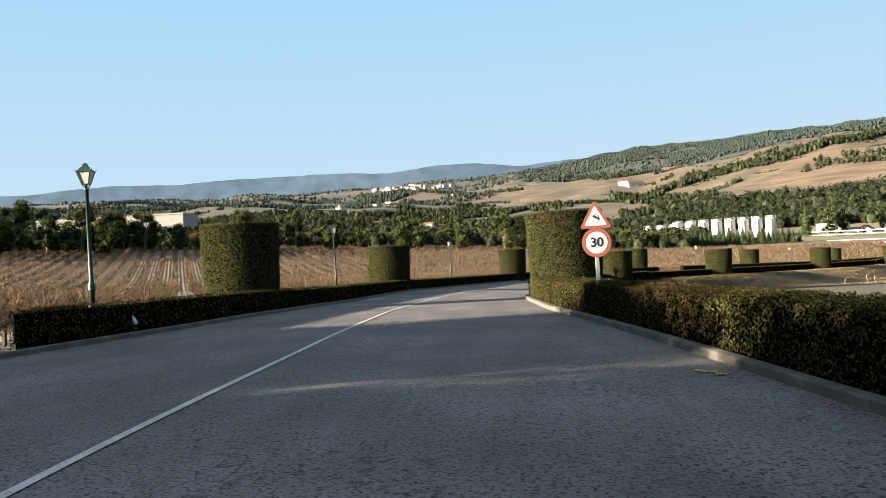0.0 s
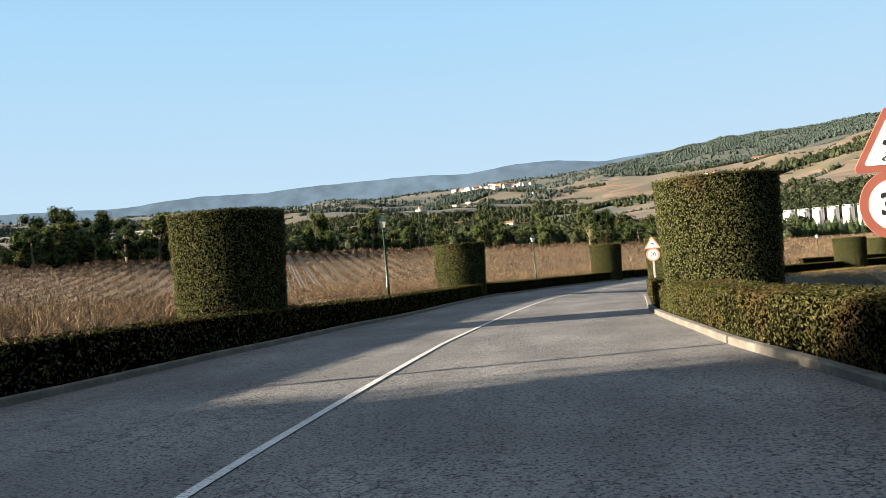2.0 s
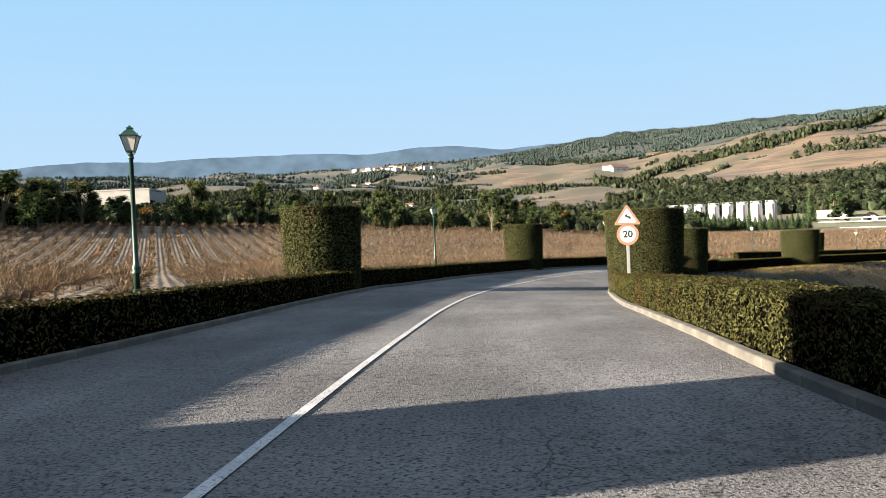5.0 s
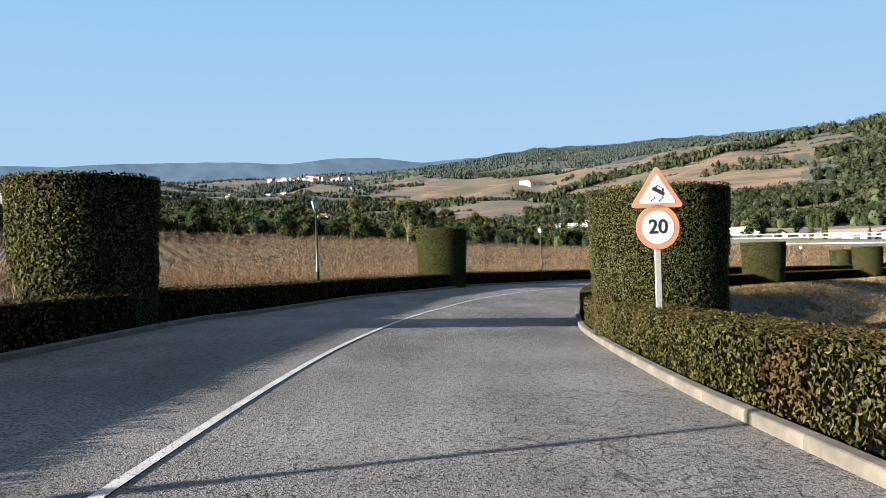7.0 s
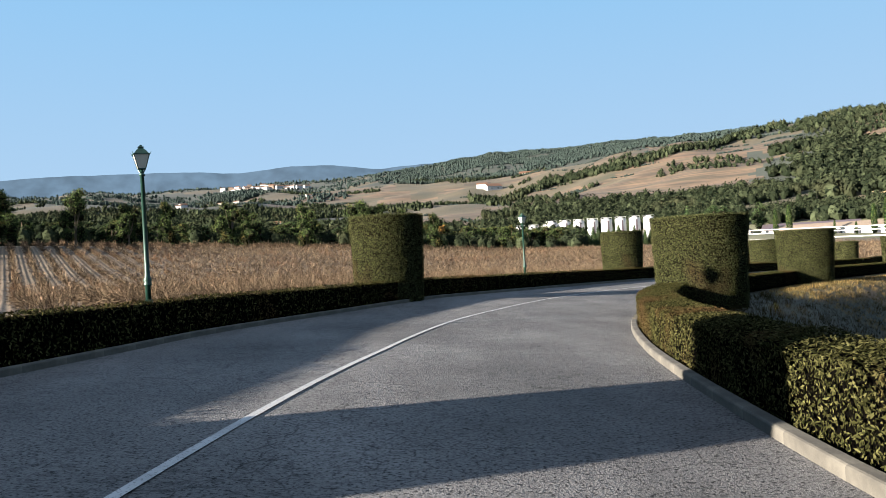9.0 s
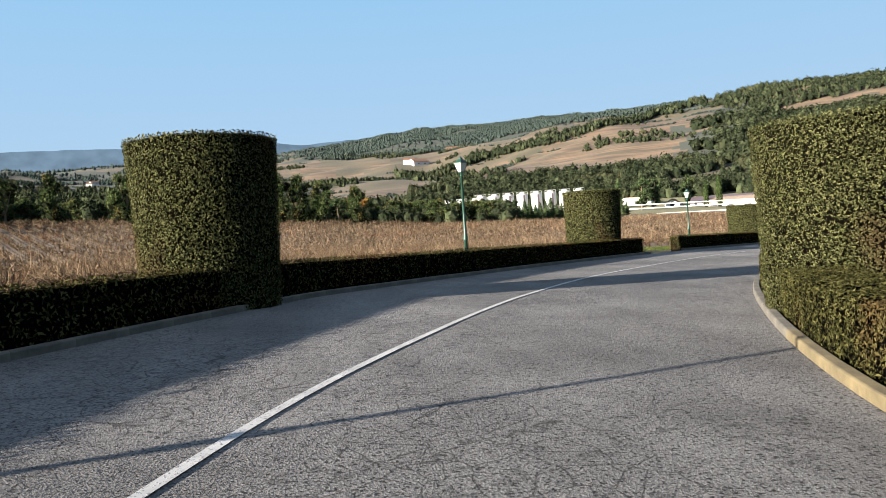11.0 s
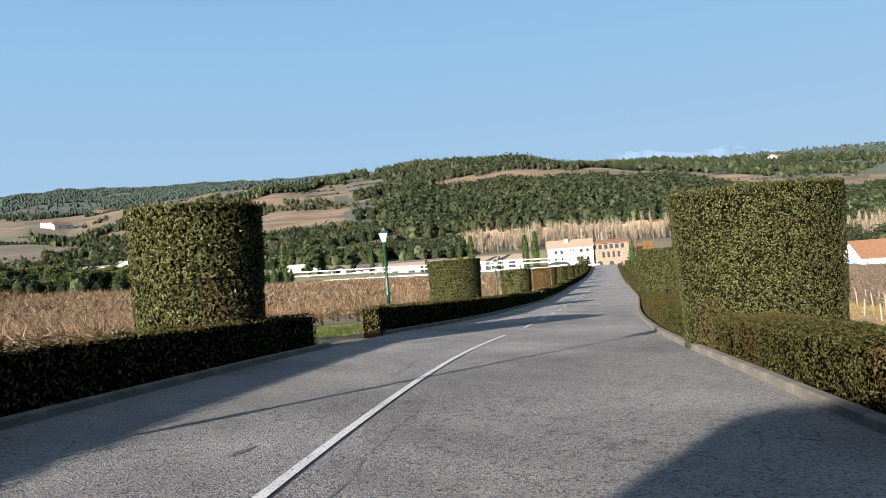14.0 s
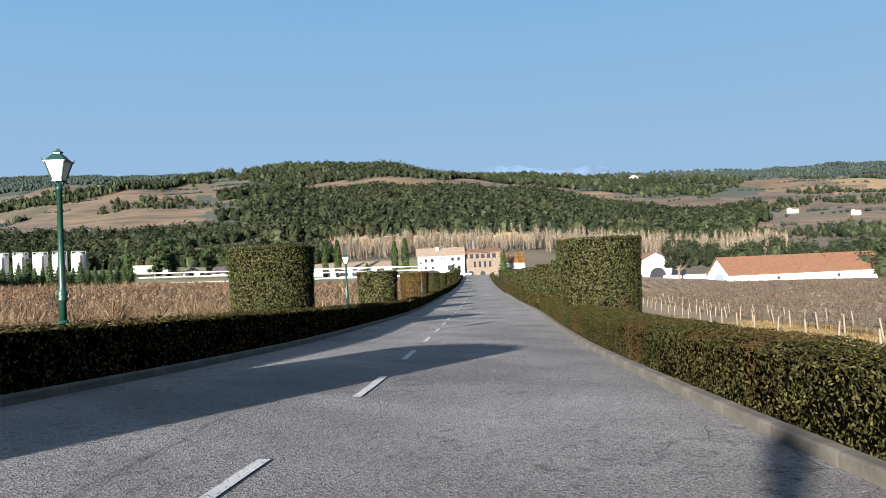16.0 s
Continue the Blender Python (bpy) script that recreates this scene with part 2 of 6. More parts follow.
LINE_PAINT = worn_paint()
KERB_YELLOW = plain("kerb_yellow_paint", (0.088, 0.0688, 0.032), 0.8, vary=0.35, scale=5, relief=0.4)
KERB = plain("kerb_concrete", (0.068, 0.0615, 0.048), 0.9, vary=0.5, scale=3, relief=0.5)
HEDGE_LEAF = foliage("hedge_leaves", (0.0055, 0.006, 0.0024), (0.023, 0.023, 0.0079), (0.0478, 0.0451, 0.0175), (0.046, 0.0276, 0.0124), 0.09, 0.55)
TOPIARY_LEAF = foliage("topiary_leaves", (0.0045, 0.0054, 0.0023), (0.0234, 0.0252, 0.0097), (0.0594, 0.0603, 0.027), (0.0423, 0.027, 0.0144), 0.05, 0.6)
BRONZE_LEAF = foliage("bronze_topiary_leaves", (0.008, 0.006, 0.003), (0.043, 0.029, 0.0115), (0.09, 0.055, 0.023), (0.03, 0.034, 0.012), 0.1, 0.6)
# Core nearly black: the shade between the leaves is put into its colour.
HEDGE_CORE = plain("hedge_inner_shade", (0.0016, 0.0014, 0.0011), 0.95, vary=0.5, scale=30, shine=0.0)
SOIL = soil_material("vineyard_soil", (0.0867, 0.0578, 0.0312), (0.1618, 0.1127, 0.0624), furrow=(-23.3, 0.62))
# Darkened: the shade inside the bend is put into the verge's colour.
VERGE = soil_material("rough_verge", (0.0184, 0.0207, 0.0078), (0.0507, 0.0424, 0.0184), 0.08, 2.0)
FIELD_FAR = terrace_material()
FOREST_FLOOR = soil_material("forest_floor", (0.013, 0.019, 0.011), (0.028, 0.034, 0.02), 0.0, 0.12)
SCRUB = soil_material("scrub_ground", (0.034, 0.031, 0.0135), (0.086, 0.063, 0.031), 0.05, 0.2)
MEADOW = soil_material("meadow", (0.0663, 0.078, 0.0234), (0.1326, 0.117, 0.0468), 0.05, 0.08)
STRAW = soil_material("straw_ground", (0.1188, 0.0792, 0.0317), (0.1822, 0.1287, 0.0574), 0.15, 1.5)
OCHRE = soil_material("ochre_cliff", (0.225, 0.1425, 0.0675), (0.375, 0.255, 0.135), 0.1, 0.3)
POST_GREEN = plain("green_cast_iron", (0.006, 0.03, 0.02), 0.42, 0.2, vary=0.25, scale=9)


# ---- plan of the ground and the road ----
def line_of(points):
    return np.array(points, float)


CENTRE = line_of([(2.2, -60), (0.5, -22), (-0.53, -9.2), (-0.81, -2.4), (-0.93, 1), (-0.99, 6.5), (-0.97, 12.8), (-0.86, 19.7), (-0.53, 28.29), (0.08, 34.77), (1.49, 43.06), (3.79, 51.18),
                  (6.29, 56.55), (8.79, 60.91), (12.05, 65.74), (16.66, 71.03), (21.51, 75.89), (28.28, 81.72), (50.4, 102.0), (205, 243)])
LEFT = line_of([(-2.5, -60), (-4.8, -22), (-5.83, -3), (-5.48, 1.3), (-5.16, 4.5), (-4.88, 10), (-4.94, 15), (-4.82, 18), (-4.55, 24), (-4.35, 30), (-3.63, 38), (-2.98, 40.72), (-2.45, 43.53),
                (-1.17, 49.32), (1.55, 55.7), (4.42, 61.53), (6.3, 64.18), (8.5, 67.0), (11.92, 70.98), (15.95, 75.12), (18.75, 77.85), (23.4, 81.97), (27.42, 84.86), (31.7, 88.3), (49.4, 104.55), (203, 246)])
RIGHT = line_of([(8.2, -60), (6.2, -22), (4.83, -7.82), (4.4, -3.0), (4.05, 0.1), (3.6, 3.7), (3.28, 6.0), (2.98, 12.3), (2.98, 16), (3.25, 21), (3.48, 25.01), (3.66, 28.31), (4.33, 34.61), (4.97, 38.98),
                 (6.51, 45.97), (8.23, 51.19), (11.27, 57.07), (14.56, 62.24), (18.15, 66.46), (21.02, 69.58), (26.82, 75.78), (34.3, 82.8), (53.5, 99.5), (207.5, 240)])


def resample(points, step):
    """A smooth line through the points (Catmull-Rom), with corners one step apart."""
    p = np.vstack([2 * points[0] - points[1], points, 2 * points[-1] - points[-2]])
    out = []
    for i in range(1, len(p) - 2):
        n = max(2, int(np.linalg.norm(p[i + 1] - p[i]) / (step * 0.25)))
        t = np.linspace(0, 1, n, endpoint=False)[:, None]
        d0, d1, d2 = (np.linalg.norm(p[i + k + 1] - p[i + k]) for k in (-1, 0, 1))
        m1 = (p[i + 1] - p[i - 1]) / (d0 + d1) * d1
        m2 = (p[i + 2] - p[i]) / (d1 + d2) * d1
        out.append((2 * t**3 - 3 * t**2 + 1) * p[i] + (t**3 - 2 * t**2 + t) * m1 + (-2 * t**3 + 3 * t**2) * p[i + 1] + (t**3 - t**2) * m2)
    q = np.vstack(out + [p[-2]])
    s = np.r_[0, np.cumsum(np.linalg.norm(np.diff(q, axis=0), axis=1))]
    u = np.linspace(0, s[-1], max(2, int(round(s[-1] / step)) + 1))
    return np.stack([np.interp(u, s, q[:, 0]), np.interp(u, s, q[:, 1])], 1)


def sides(q):
    """Unit vectors to the left of a line at its corners."""
    d = np.gradient(q, axis=0)
    d /= np.linalg.norm(d, axis=1)[:, None]
    return np.stack([-d[:, 1], d[:, 0]], 1)


CENTRE_FINE = resample(CENTRE, 0.5)
CENTRE_LEFT = sides(CENTRE_FINE)


def offset_of(x, y):
    """How far points lie to the left of the road's centre line, and the y where they face it."""
    x, y = np.atleast_1d(x), np.atleast_1d(y)
    off, along = np.empty(len(x)), np.empty(len(x))
    for a in range(0, len(x), 4000):
        px, py = x[a:a + 4000, None] - CENTRE_FINE[None, ::2, 0], y[a:a + 4000, None] - CENTRE_FINE[None, ::2, 1]
        k = np.argmin(px * px + py * py, axis=1)
        i = np.arange(len(k))
        off[a:a + 4000] = px[i, k] * CENTRE_LEFT[::2][k, 0] + py[i, k] * CENTRE_LEFT[::2][k, 1]
        lead = px[i, k] * CENTRE_LEFT[::2][k, 1] - py[i, k] * CENTRE_LEFT[::2][k, 0]
        along[a:a + 4000] = CENTRE_FINE[::2][k, 1] - np.clip(lead, -1, 1) * CENTRE_LEFT[::2][k, 0]
    return off, along


# The land in rings round the bend: how steeply one looks up to it, in degrees, by compass bearing.
HUB = (8.0, 45.0)
BEARINGS = [-180, -90, -60, -35, -22, -10, 0, 10, 20, 30, 40, 50, 60, 75, 95, 180]
RINGS = {
    190: [1.0, 2.6, 2.8, 2.5, 2.0, 1.4, 0.8, 0.0, -0.35, -0.5, -0.75, -1.0, -1.7, -2.2, -2.0, 1.0],
    330: [1.2, 2.6, 2.7, 2.5, 2.2, 1.8, 1.2, 0.6, 0.4, 0.15, -0.3, -0.4, -1.2, -1.5, -1.4, 1.2],
    500: [1.5, 2.6, 3.0, 3.0, 2.9, 2.5, 2.1, 1.8, 1.6, 1.7, 2.0, 2.0, 1.0, 0.8, 0.8, 1.5],
    850: [2.0, 3.0, 3.8, 3.8, 3.7, 3.5, 3.3, 3.6, 5.3, 5.8, 6.1, 5.5, 3.2, 2.8, 2.8, 2.0],
    1200: [2.5, 3.2, 4.3, 4.3, 4.3, 4.3, 4.3, 4.7, 6.3, 7.1, 7.6, 6.3, 5.2, 4.1, 4.0, 2.5],
    1700: [3.0, 3.6, 4.6, 4.7, 4.8, 4.9, 5.2, 5.9, 6.9, 7.0, 6.8, 6.4, 5.8, 5.2, 5.0, 3.0],
    2600: [3.0, 4.0, 4.9, 5.0, 5.2, 5.4, 6.0, 7.05, 7.3, 6.9, 6.3, 6.1, 5.9, 5.4, 5.0, 3.0],
    3400: [2.0, 3.0, 4.0, 4.0, 4.2, 4.4, 4.8, 5.4, 5.4, 5.2, 5.2, 5.0, 4.8, 4.4, 4.0, 2.0],
}


def lumps(x, y, size, seed):
    """Smooth uneven ground of about that size, from -1 to 1."""
    rng = np.random.RandomState(seed)
    z = 0
    for k in range(6):
        a = rng.uniform(0, 2 * math.pi)
        f = 2 * math.pi / size * rng.uniform(0.6, 1.7)
        z = z + np.sin((x * math.cos(a) + y * math.sin(a)) * f + rng.uniform(0, 6.28))
    return z / 3.5


def height(x, y):
    """The ground's height at points of the plan."""
    x, y = np.atleast_1d(np.asarray(x, float)), np.atleast_1d(np.asarray(y, float))
    dx, dy = x - HUB[0], y - HUB[1]
    r, az = np.hypot(dx, dy), np.degrees(np.arctan2(dx, dy))
    base = -0.057 - 0.01317 * x - 0.02353 * y
    base = np.where(base > -3.0, base, -3.0 - 0.7 * (1 - np.exp((base + 3.0) / 0.7)))
    off, along = offset_of(x, y)
    tilt = np.interp(along, [20, 38, 85, 105], [0.0, 0.04, 0.045, 0.0])
    rise = np.interp(along, [-30, -11, 8, 30, 46, 60, 75, 90], [-0.5, -0.12, 0.08, -0.02, -0.08, 0.06, 0.06, 0.0])
    base = base + np.clip(off, -6, 6) * tilt + rise * np.exp(-(off / 25) ** 2)
    rings = list(RINGS)
    ring_z = np.stack([k * np.tan(np.radians(np.interp(az, BEARINGS, RINGS[k]))) for k in rings], 1)
    j = np.clip(np.searchsorted(rings, r) - 1, 0, len(rings) - 2)
    ra, rb = np.array(rings)[j], np.array(rings)[j + 1]
    i = np.arange(len(r))
    t = np.clip((r - ra) / (rb - ra), 0, 1)
    far = ring_z[i, j] * (1 - t) + ring_z[i, j + 1] * t
    w = np.clip((r - 55) / 135, 0, 1)
    w = w * w * (3 - 2 * w)
    w = w * np.clip((np.abs(off) - 6) / 40, 0, 1) ** 0.7 + np.clip((r - 190) / 60, 0, 1) * (1 - np.clip((np.abs(off) - 6) / 40, 0, 1) ** 0.7)
    z = base * (1 - w) + far * w
    bank, start, stop = np.clip((-off - 7.0) / 5, 0, 1), np.clip((along - 16) / 24, 0, 1), np.clip((240 - r) / 70, 0, 1)
    low = bank * bank * (3 - 2 * bank) * start * start * (3 - 2 * start) * stop
    z = z * (1 - low) + np.minimum(z, np.interp(r, [0, 30, 50, 105, 200], [-3.9, -4.2, -4.2, -6.0, -7.0])) * low
    rough = np.clip((r - 420) / 500, 0, 1)
    return z + rough * (lumps(x, y, 420, 3) * 9 + lumps(x, y, 150, 4) * 4)


def ground(x, y):
    return float(height([x], [y])[0])


# ---- the land ----
def make_land():
    az = np.r_[np.arange(-180, -50, 2.0), np.arange(-50, 95, 0.5), np.arange(95, 180.1, 2.0)]
    r = np.r_[0.0, np.geomspace(2.0, 60, 44), np.linspace(62, 330, 84), np.geomspace(340, 3400, 90)]
    a, rr = np.meshgrid(np.radians(az), r)
    x, y = HUB[0] + rr * np.sin(a), HUB[1] + rr * np.cos(a)
    z = height(x.ravel(), y.ravel())
    off, _ = offset_of(x.ravel(), y.ravel())
    z = z - np.where(np.abs(off) < 7.5, 0.12, 0.0)
    n, m = x.shape
    i, j = np.meshgrid(np.arange(n - 1), np.arange(m - 1), indexing="ij")
    k = (i * m + j).ravel()
    faces = np.stack([k, k + 1, k + m + 1, k + m], 1)[:, ::-1]
    cx, cy = x.ravel()[faces].mean(1), y.ravel()[faces].mean(1)
    cr, ca = np.hypot(cx - HUB[0], cy - HUB[1]), np.degrees(np.arctan2(cx - HUB[0], cy - HUB[1]))
    off, _ = offset_of(cx, cy)
    jit = lumps(cx, cy, 60, 8)
    kind = np.full(len(faces), 3)
    kind[cr < 190 + jit * 3] = 0
    wild = 0.9 * lumps(cx, cy, 7, 21) + 0.6 * lumps(cx, cy, 2.5, 22)
    kind[(off < 0) & (cy < 66) & (cr < 190)] = 1
    kind[(np.abs(off) < 8.5 + wild)] = 1
    kind[(off < -10 + wild) & (cy > 62 + 2 * wild) & (cr < np.where(ca > 46, 216, 190))] = 6
    kind[(cr > 230) & (cr < 400) & (ca > 22) & (ca < 48)] = 4
    wide = lumps(cx, cy, 330, 11) + 0.5 * lumps(cx, cy, 120, 12)
    rag, far_rag = ca + 2.2 * lumps(cx, cy, 140, 5) + 0.8 * lumps(cx, cy, 40, 6), cr + 70 * lumps(cx, cy, 160, 7)
    open_land = (cr > 520) & (wide > 0.05) & ~((rag > 27) & (rag < 64) & (far_rag > 990)) & (far_rag < 1560)
    kind[open_land] = 2
    kind[open_land & (wide > 0.75)] = 3
    kind[(far_rag > 640) & (far_rag < 900) & (rag > 12) & (rag < 34)] = 2
    kind[(far_rag > 450) & (far_rag < 840) & (rag > 33) & (rag < 62)] = 3
    kind[(cr > 470) & (cr < 600 + 60 * lumps(cx, cy, 80, 15)) & (ca > 35) & (ca < 53) & (lumps(cx, cy, 110, 14) + 0.7 * lumps(cx, cy, 34, 16) > 0.1)] = 5
    kind[(rag > 26) & (rag < 64) & (far_rag > 870) & (far_rag < 1010)] = 2
    kind[(rag > 58) & (rag < 96) & (far_rag > 470) & (far_rag < 1500) & (lumps(cx, cy, 210, 17) > -0.35)] = 2
    kind[(rag > 70.5) & (rag < 80) & (far_rag > 1020) & (far_rag < 1330)] = 6
    kind[(rag > 1) & (rag < 32) & (far_rag > 1540)] = 7
    kind[(rag <= 1) & (far_rag > 1750) & (wide > -0.5)] = 7
    kind[(rag < -9) & (far_rag > 1050) & (wide > -0.35)] = 7
    kind[(rag > 29) & (rag < 65) & (((far_rag > 575) & (far_rag < 850)) | (far_rag > 1020))] = 7
    kind[(rag < 3) & (far_rag > 250) & (far_rag < 950) & (wide < 0.75)] = 7
    kind[(rag >= 58) & (far_rag > 1480)] = 7
    part("ground", mesh_np("ground", np.stack([x.ravel(), y.ravel(), z], 1), faces, True, kind), [SOIL, VERGE, FIELD_FAR, SCRUB, MEADOW, OCHRE, STRAW, FOREST_FLOOR], kind="structure",
         label="broad valley of vineyards, scrub and terraced fields", category="ground")


make_land()


def ribbon(left, right, cells, lift):
    """A strip of ground between two lines of equal length."""
    t = np.linspace(0, 1, cells + 1)
    p = left[:, None, :] * (1 - t[None, :, None]) + right[:, None, :] * t[None, :, None]
    n, m = p.shape[:2]
    z = height(p[..., 0].ravel(), p[..., 1].ravel()) + lift
    v = np.c_[p.reshape(-1, 2), z]
    i, j = np.meshgrid(np.arange(n - 1), np.arange(m - 1), indexing="ij")
    k = (i * m + j).ravel()
    return v, np.stack([k, k + m, k + m + 1, k + 1], 1)


def matched(edge, count):
    """The edge's points that face the centre line evenly."""
    fine = resample(edge, 0.25)
    s = np.r_[0, np.cumsum(np.linalg.norm(np.diff(fine, axis=0), axis=1))]
    u = np.linspace(0, s[-1], count)
    return np.stack([np.interp(u, s, fine[:, 0]), np.interp(u, s, fine[:, 1])], 1)


EDGE_COUNT = 1000
v, f = ribbon(matched(LEFT, EDGE_COUNT), matched(RIGHT, EDGE_COUNT), 16, 0.0)
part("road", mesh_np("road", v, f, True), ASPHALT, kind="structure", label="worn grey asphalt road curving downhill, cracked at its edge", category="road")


def painted(points, width, name, label):
    s = sides(points)
    v, f = ribbon(points + s * width / 2, points - s * width / 2, 1, 0.010)
    part(name, mesh_np(name, v, f), LINE_PAINT, kind="structure", label=label, category="road marking")


solid = CENTRE_FINE[(CENTRE_FINE[:, 1] < 78.9)]
painted(solid, 0.087, "centre_line", "unbroken white centre line, slightly worn")
k0 = len(solid)
for n in range(28):
    a = k0 + 5 + n * 9
    painted(CENTRE_FINE[a:a + 5], 0.095, "centre_dash", "short white centre dash")


# ---- kerbs ----
def kerb_stone_mesh(length):
    bm = bmesh.new()
    section = [(0.0, -0.12), (0.0, 0.082), (0.008, 0.095), (0.022, 0.102), (0.112, 0.104), (0.124, 0.098), (0.13, 0.086), (0.13, -0.12)]
    ends = [[bm.verts.new((u, py, pz)) for py, pz in section] for u in (-length / 2 - 0.001, length / 2 + 0.001)]
    for i in range(8):
        bm.faces.new((ends[0][i], ends[0][(i + 1) % 8], ends[1][(i + 1) % 8], ends[1][i]))
    bm.faces.new(ends[0][::-1])
    bm.faces.new(ends[1])
    bmesh.ops.recalc_face_normals(bm, faces=bm.faces[:])
    me = bpy.data.meshes.new("kerb_stone")
    bm.to_mesh(me)
    bm.free()
    me.materials.append(KERB)
    return me


KERB_MESH, KERB_PAINTED = kerb_stone_mesh(1.0), kerb_stone_mesh(1.0)
KERB_PAINTED.materials[0] = KERB_YELLOW


def make_kerb(edge, y0, y1, side, skip=None):
    base = new("kerb")
    tagged(base, "pale concrete kerb stones along the road's edge", "kerb", kind="structure")
    q = resample(edge, 1.0)
    rng = random.Random(5)
    for a, b in zip(q, q[1:]):
        m = (a + b) / 2
        if not (y0 < m[1] < y1) or (skip and skip[0] < m[1] < skip[1]):
            continue
        za, zb = height([a[0], b[0]], [a[1], b[1]])
        d = b - a
        if side < 0:
            d = -d
            za, zb = zb, za
        ob = new("kerb_stone", KERB_PAINTED if side < 0 and 50.6 < m[1] < 53.6 else KERB_MESH)
        ob.parent = base
        ob.matrix_basis = pose(m[0], m[1], (za + zb) / 2 + rng.uniform(-0.0006, 0.0006), rng.uniform(-0.12, 0.12), -math.degrees(math.atan2(zb - za, np.linalg.norm(d))),
                               math.degrees(math.atan2(d[1], d[0]))) @ Matrix.Diagonal((np.linalg.norm(d), 1, 1, 1))


make_kerb(LEFT, -14, 140, 1, (79.5, 81.8))
make_kerb(RIGHT, -14, 128, -1)


# ---- clipped greenery ----
def leaves(p, nrm, size, seed, spread=0.75, long=1.0, corners=4):
    """Small bent leaves at the points p, standing off a surface with the normals nrm."""
    rng = np.random.RandomState(seed)
    n = len(p)
    d = nrm + rng.normal(0, spread, (n, 3))
    d /= np.linalg.norm(d, axis=1)[:, None]
    t = np.cross(d, rng.normal(0, 1, (n, 3)))
    t /= np.linalg.norm(t, axis=1)[:, None] + 1e-9
    u = np.cross(d, t)
    s = (size * rng.uniform(0.6, 1.35, n))[:, None]
    tip, root = p + t * s * 0.55 * long + d * s * 0.12, p - t * s * 0.55 * long
    one, two = p + u * s * 0.3 - d * s * 0.06, p - u * s * 0.3 - d * s * 0.06
    if corners == 3:
        shift = t * s * 0.35 * long
        return np.stack([one - shift, tip, two - shift], 1).reshape(-1, 3), np.arange(3 * n).reshape(-1, 3)
    v = np.stack([root, one, tip, two], 1).reshape(-1, 3)
    return v, np.arange(4 * n).reshape(-1, 4)


def blobs(centres, radii, rng, jitter=0.25, low=False):
    """Uneven twenty-sided lumps: the shaded inside of a crown; eight-sided for the far ones."""
    g = (1 + 5 ** 0.5) / 2
    ico = np.array([(-1, g, 0), (1, g, 0), (-1, -g, 0), (1, -g, 0), (0, -1, g), (0, 1, g), (0, -1, -g), (0, 1, -g), (g, 0, -1), (g, 0, 1), (-g, 0, -1), (-g, 0, 1)]) / math.hypot(1, g)
    tri = np.array([(0, 11, 5), (0, 5, 1), (0, 1, 7), (0, 7, 10), (0, 10, 11), (1, 5, 9), (5, 11, 4), (11, 10, 2), (10, 7, 6), (7, 1, 8),
                    (3, 9, 4), (3, 4, 2), (3, 2, 6), (3, 6, 8), (3, 8, 9), (4, 9, 5), (2, 4, 11), (6, 2, 10), (8, 6, 7), (9, 8, 1)])
    if low:
        ico = np.array([(1, 0, 0), (0, 1, 0), (-1, 0, 0), (0, -1, 0), (0, 0, 1), (0, 0, -1)], float)
        tri = np.array([(0, 1, 4), (1, 2, 4), (2, 3, 4), (3, 0, 4), (1, 0, 5), (2, 1, 5), (3, 2, 5), (0, 3, 5)])
    n, m = len(centres), len(ico)
    v = np.asarray(centres)[:, None, :] + ico[None] * np.asarray(radii)[:, None, :] * rng.uniform(1 - jitter, 1 + jitter, (n, m, 1))
    return v.reshape(-1, 3), (tri[None] + m * np.arange(n)[:, None, None]).reshape(-1, 3)


def joined(*pairs):
    vs, fs, at = [], [], 0
    for v, f in pairs:
        vs.append(v)
        fs.append(f + at)
        at += len(v)
    return np.vstack(vs), np.vstack(fs)


def uneven(p, amount, seed):
    return amount * (lumps(p[:, 0] + p[:, 2] * 0.7, p[:, 1] - p[:, 2] * 0.4, 0.9, seed) * 0.6 + lumps(p[:, 0] - p[:, 2], p[:, 1] + p[:, 2], 0.35, seed + 1) * 0.4)


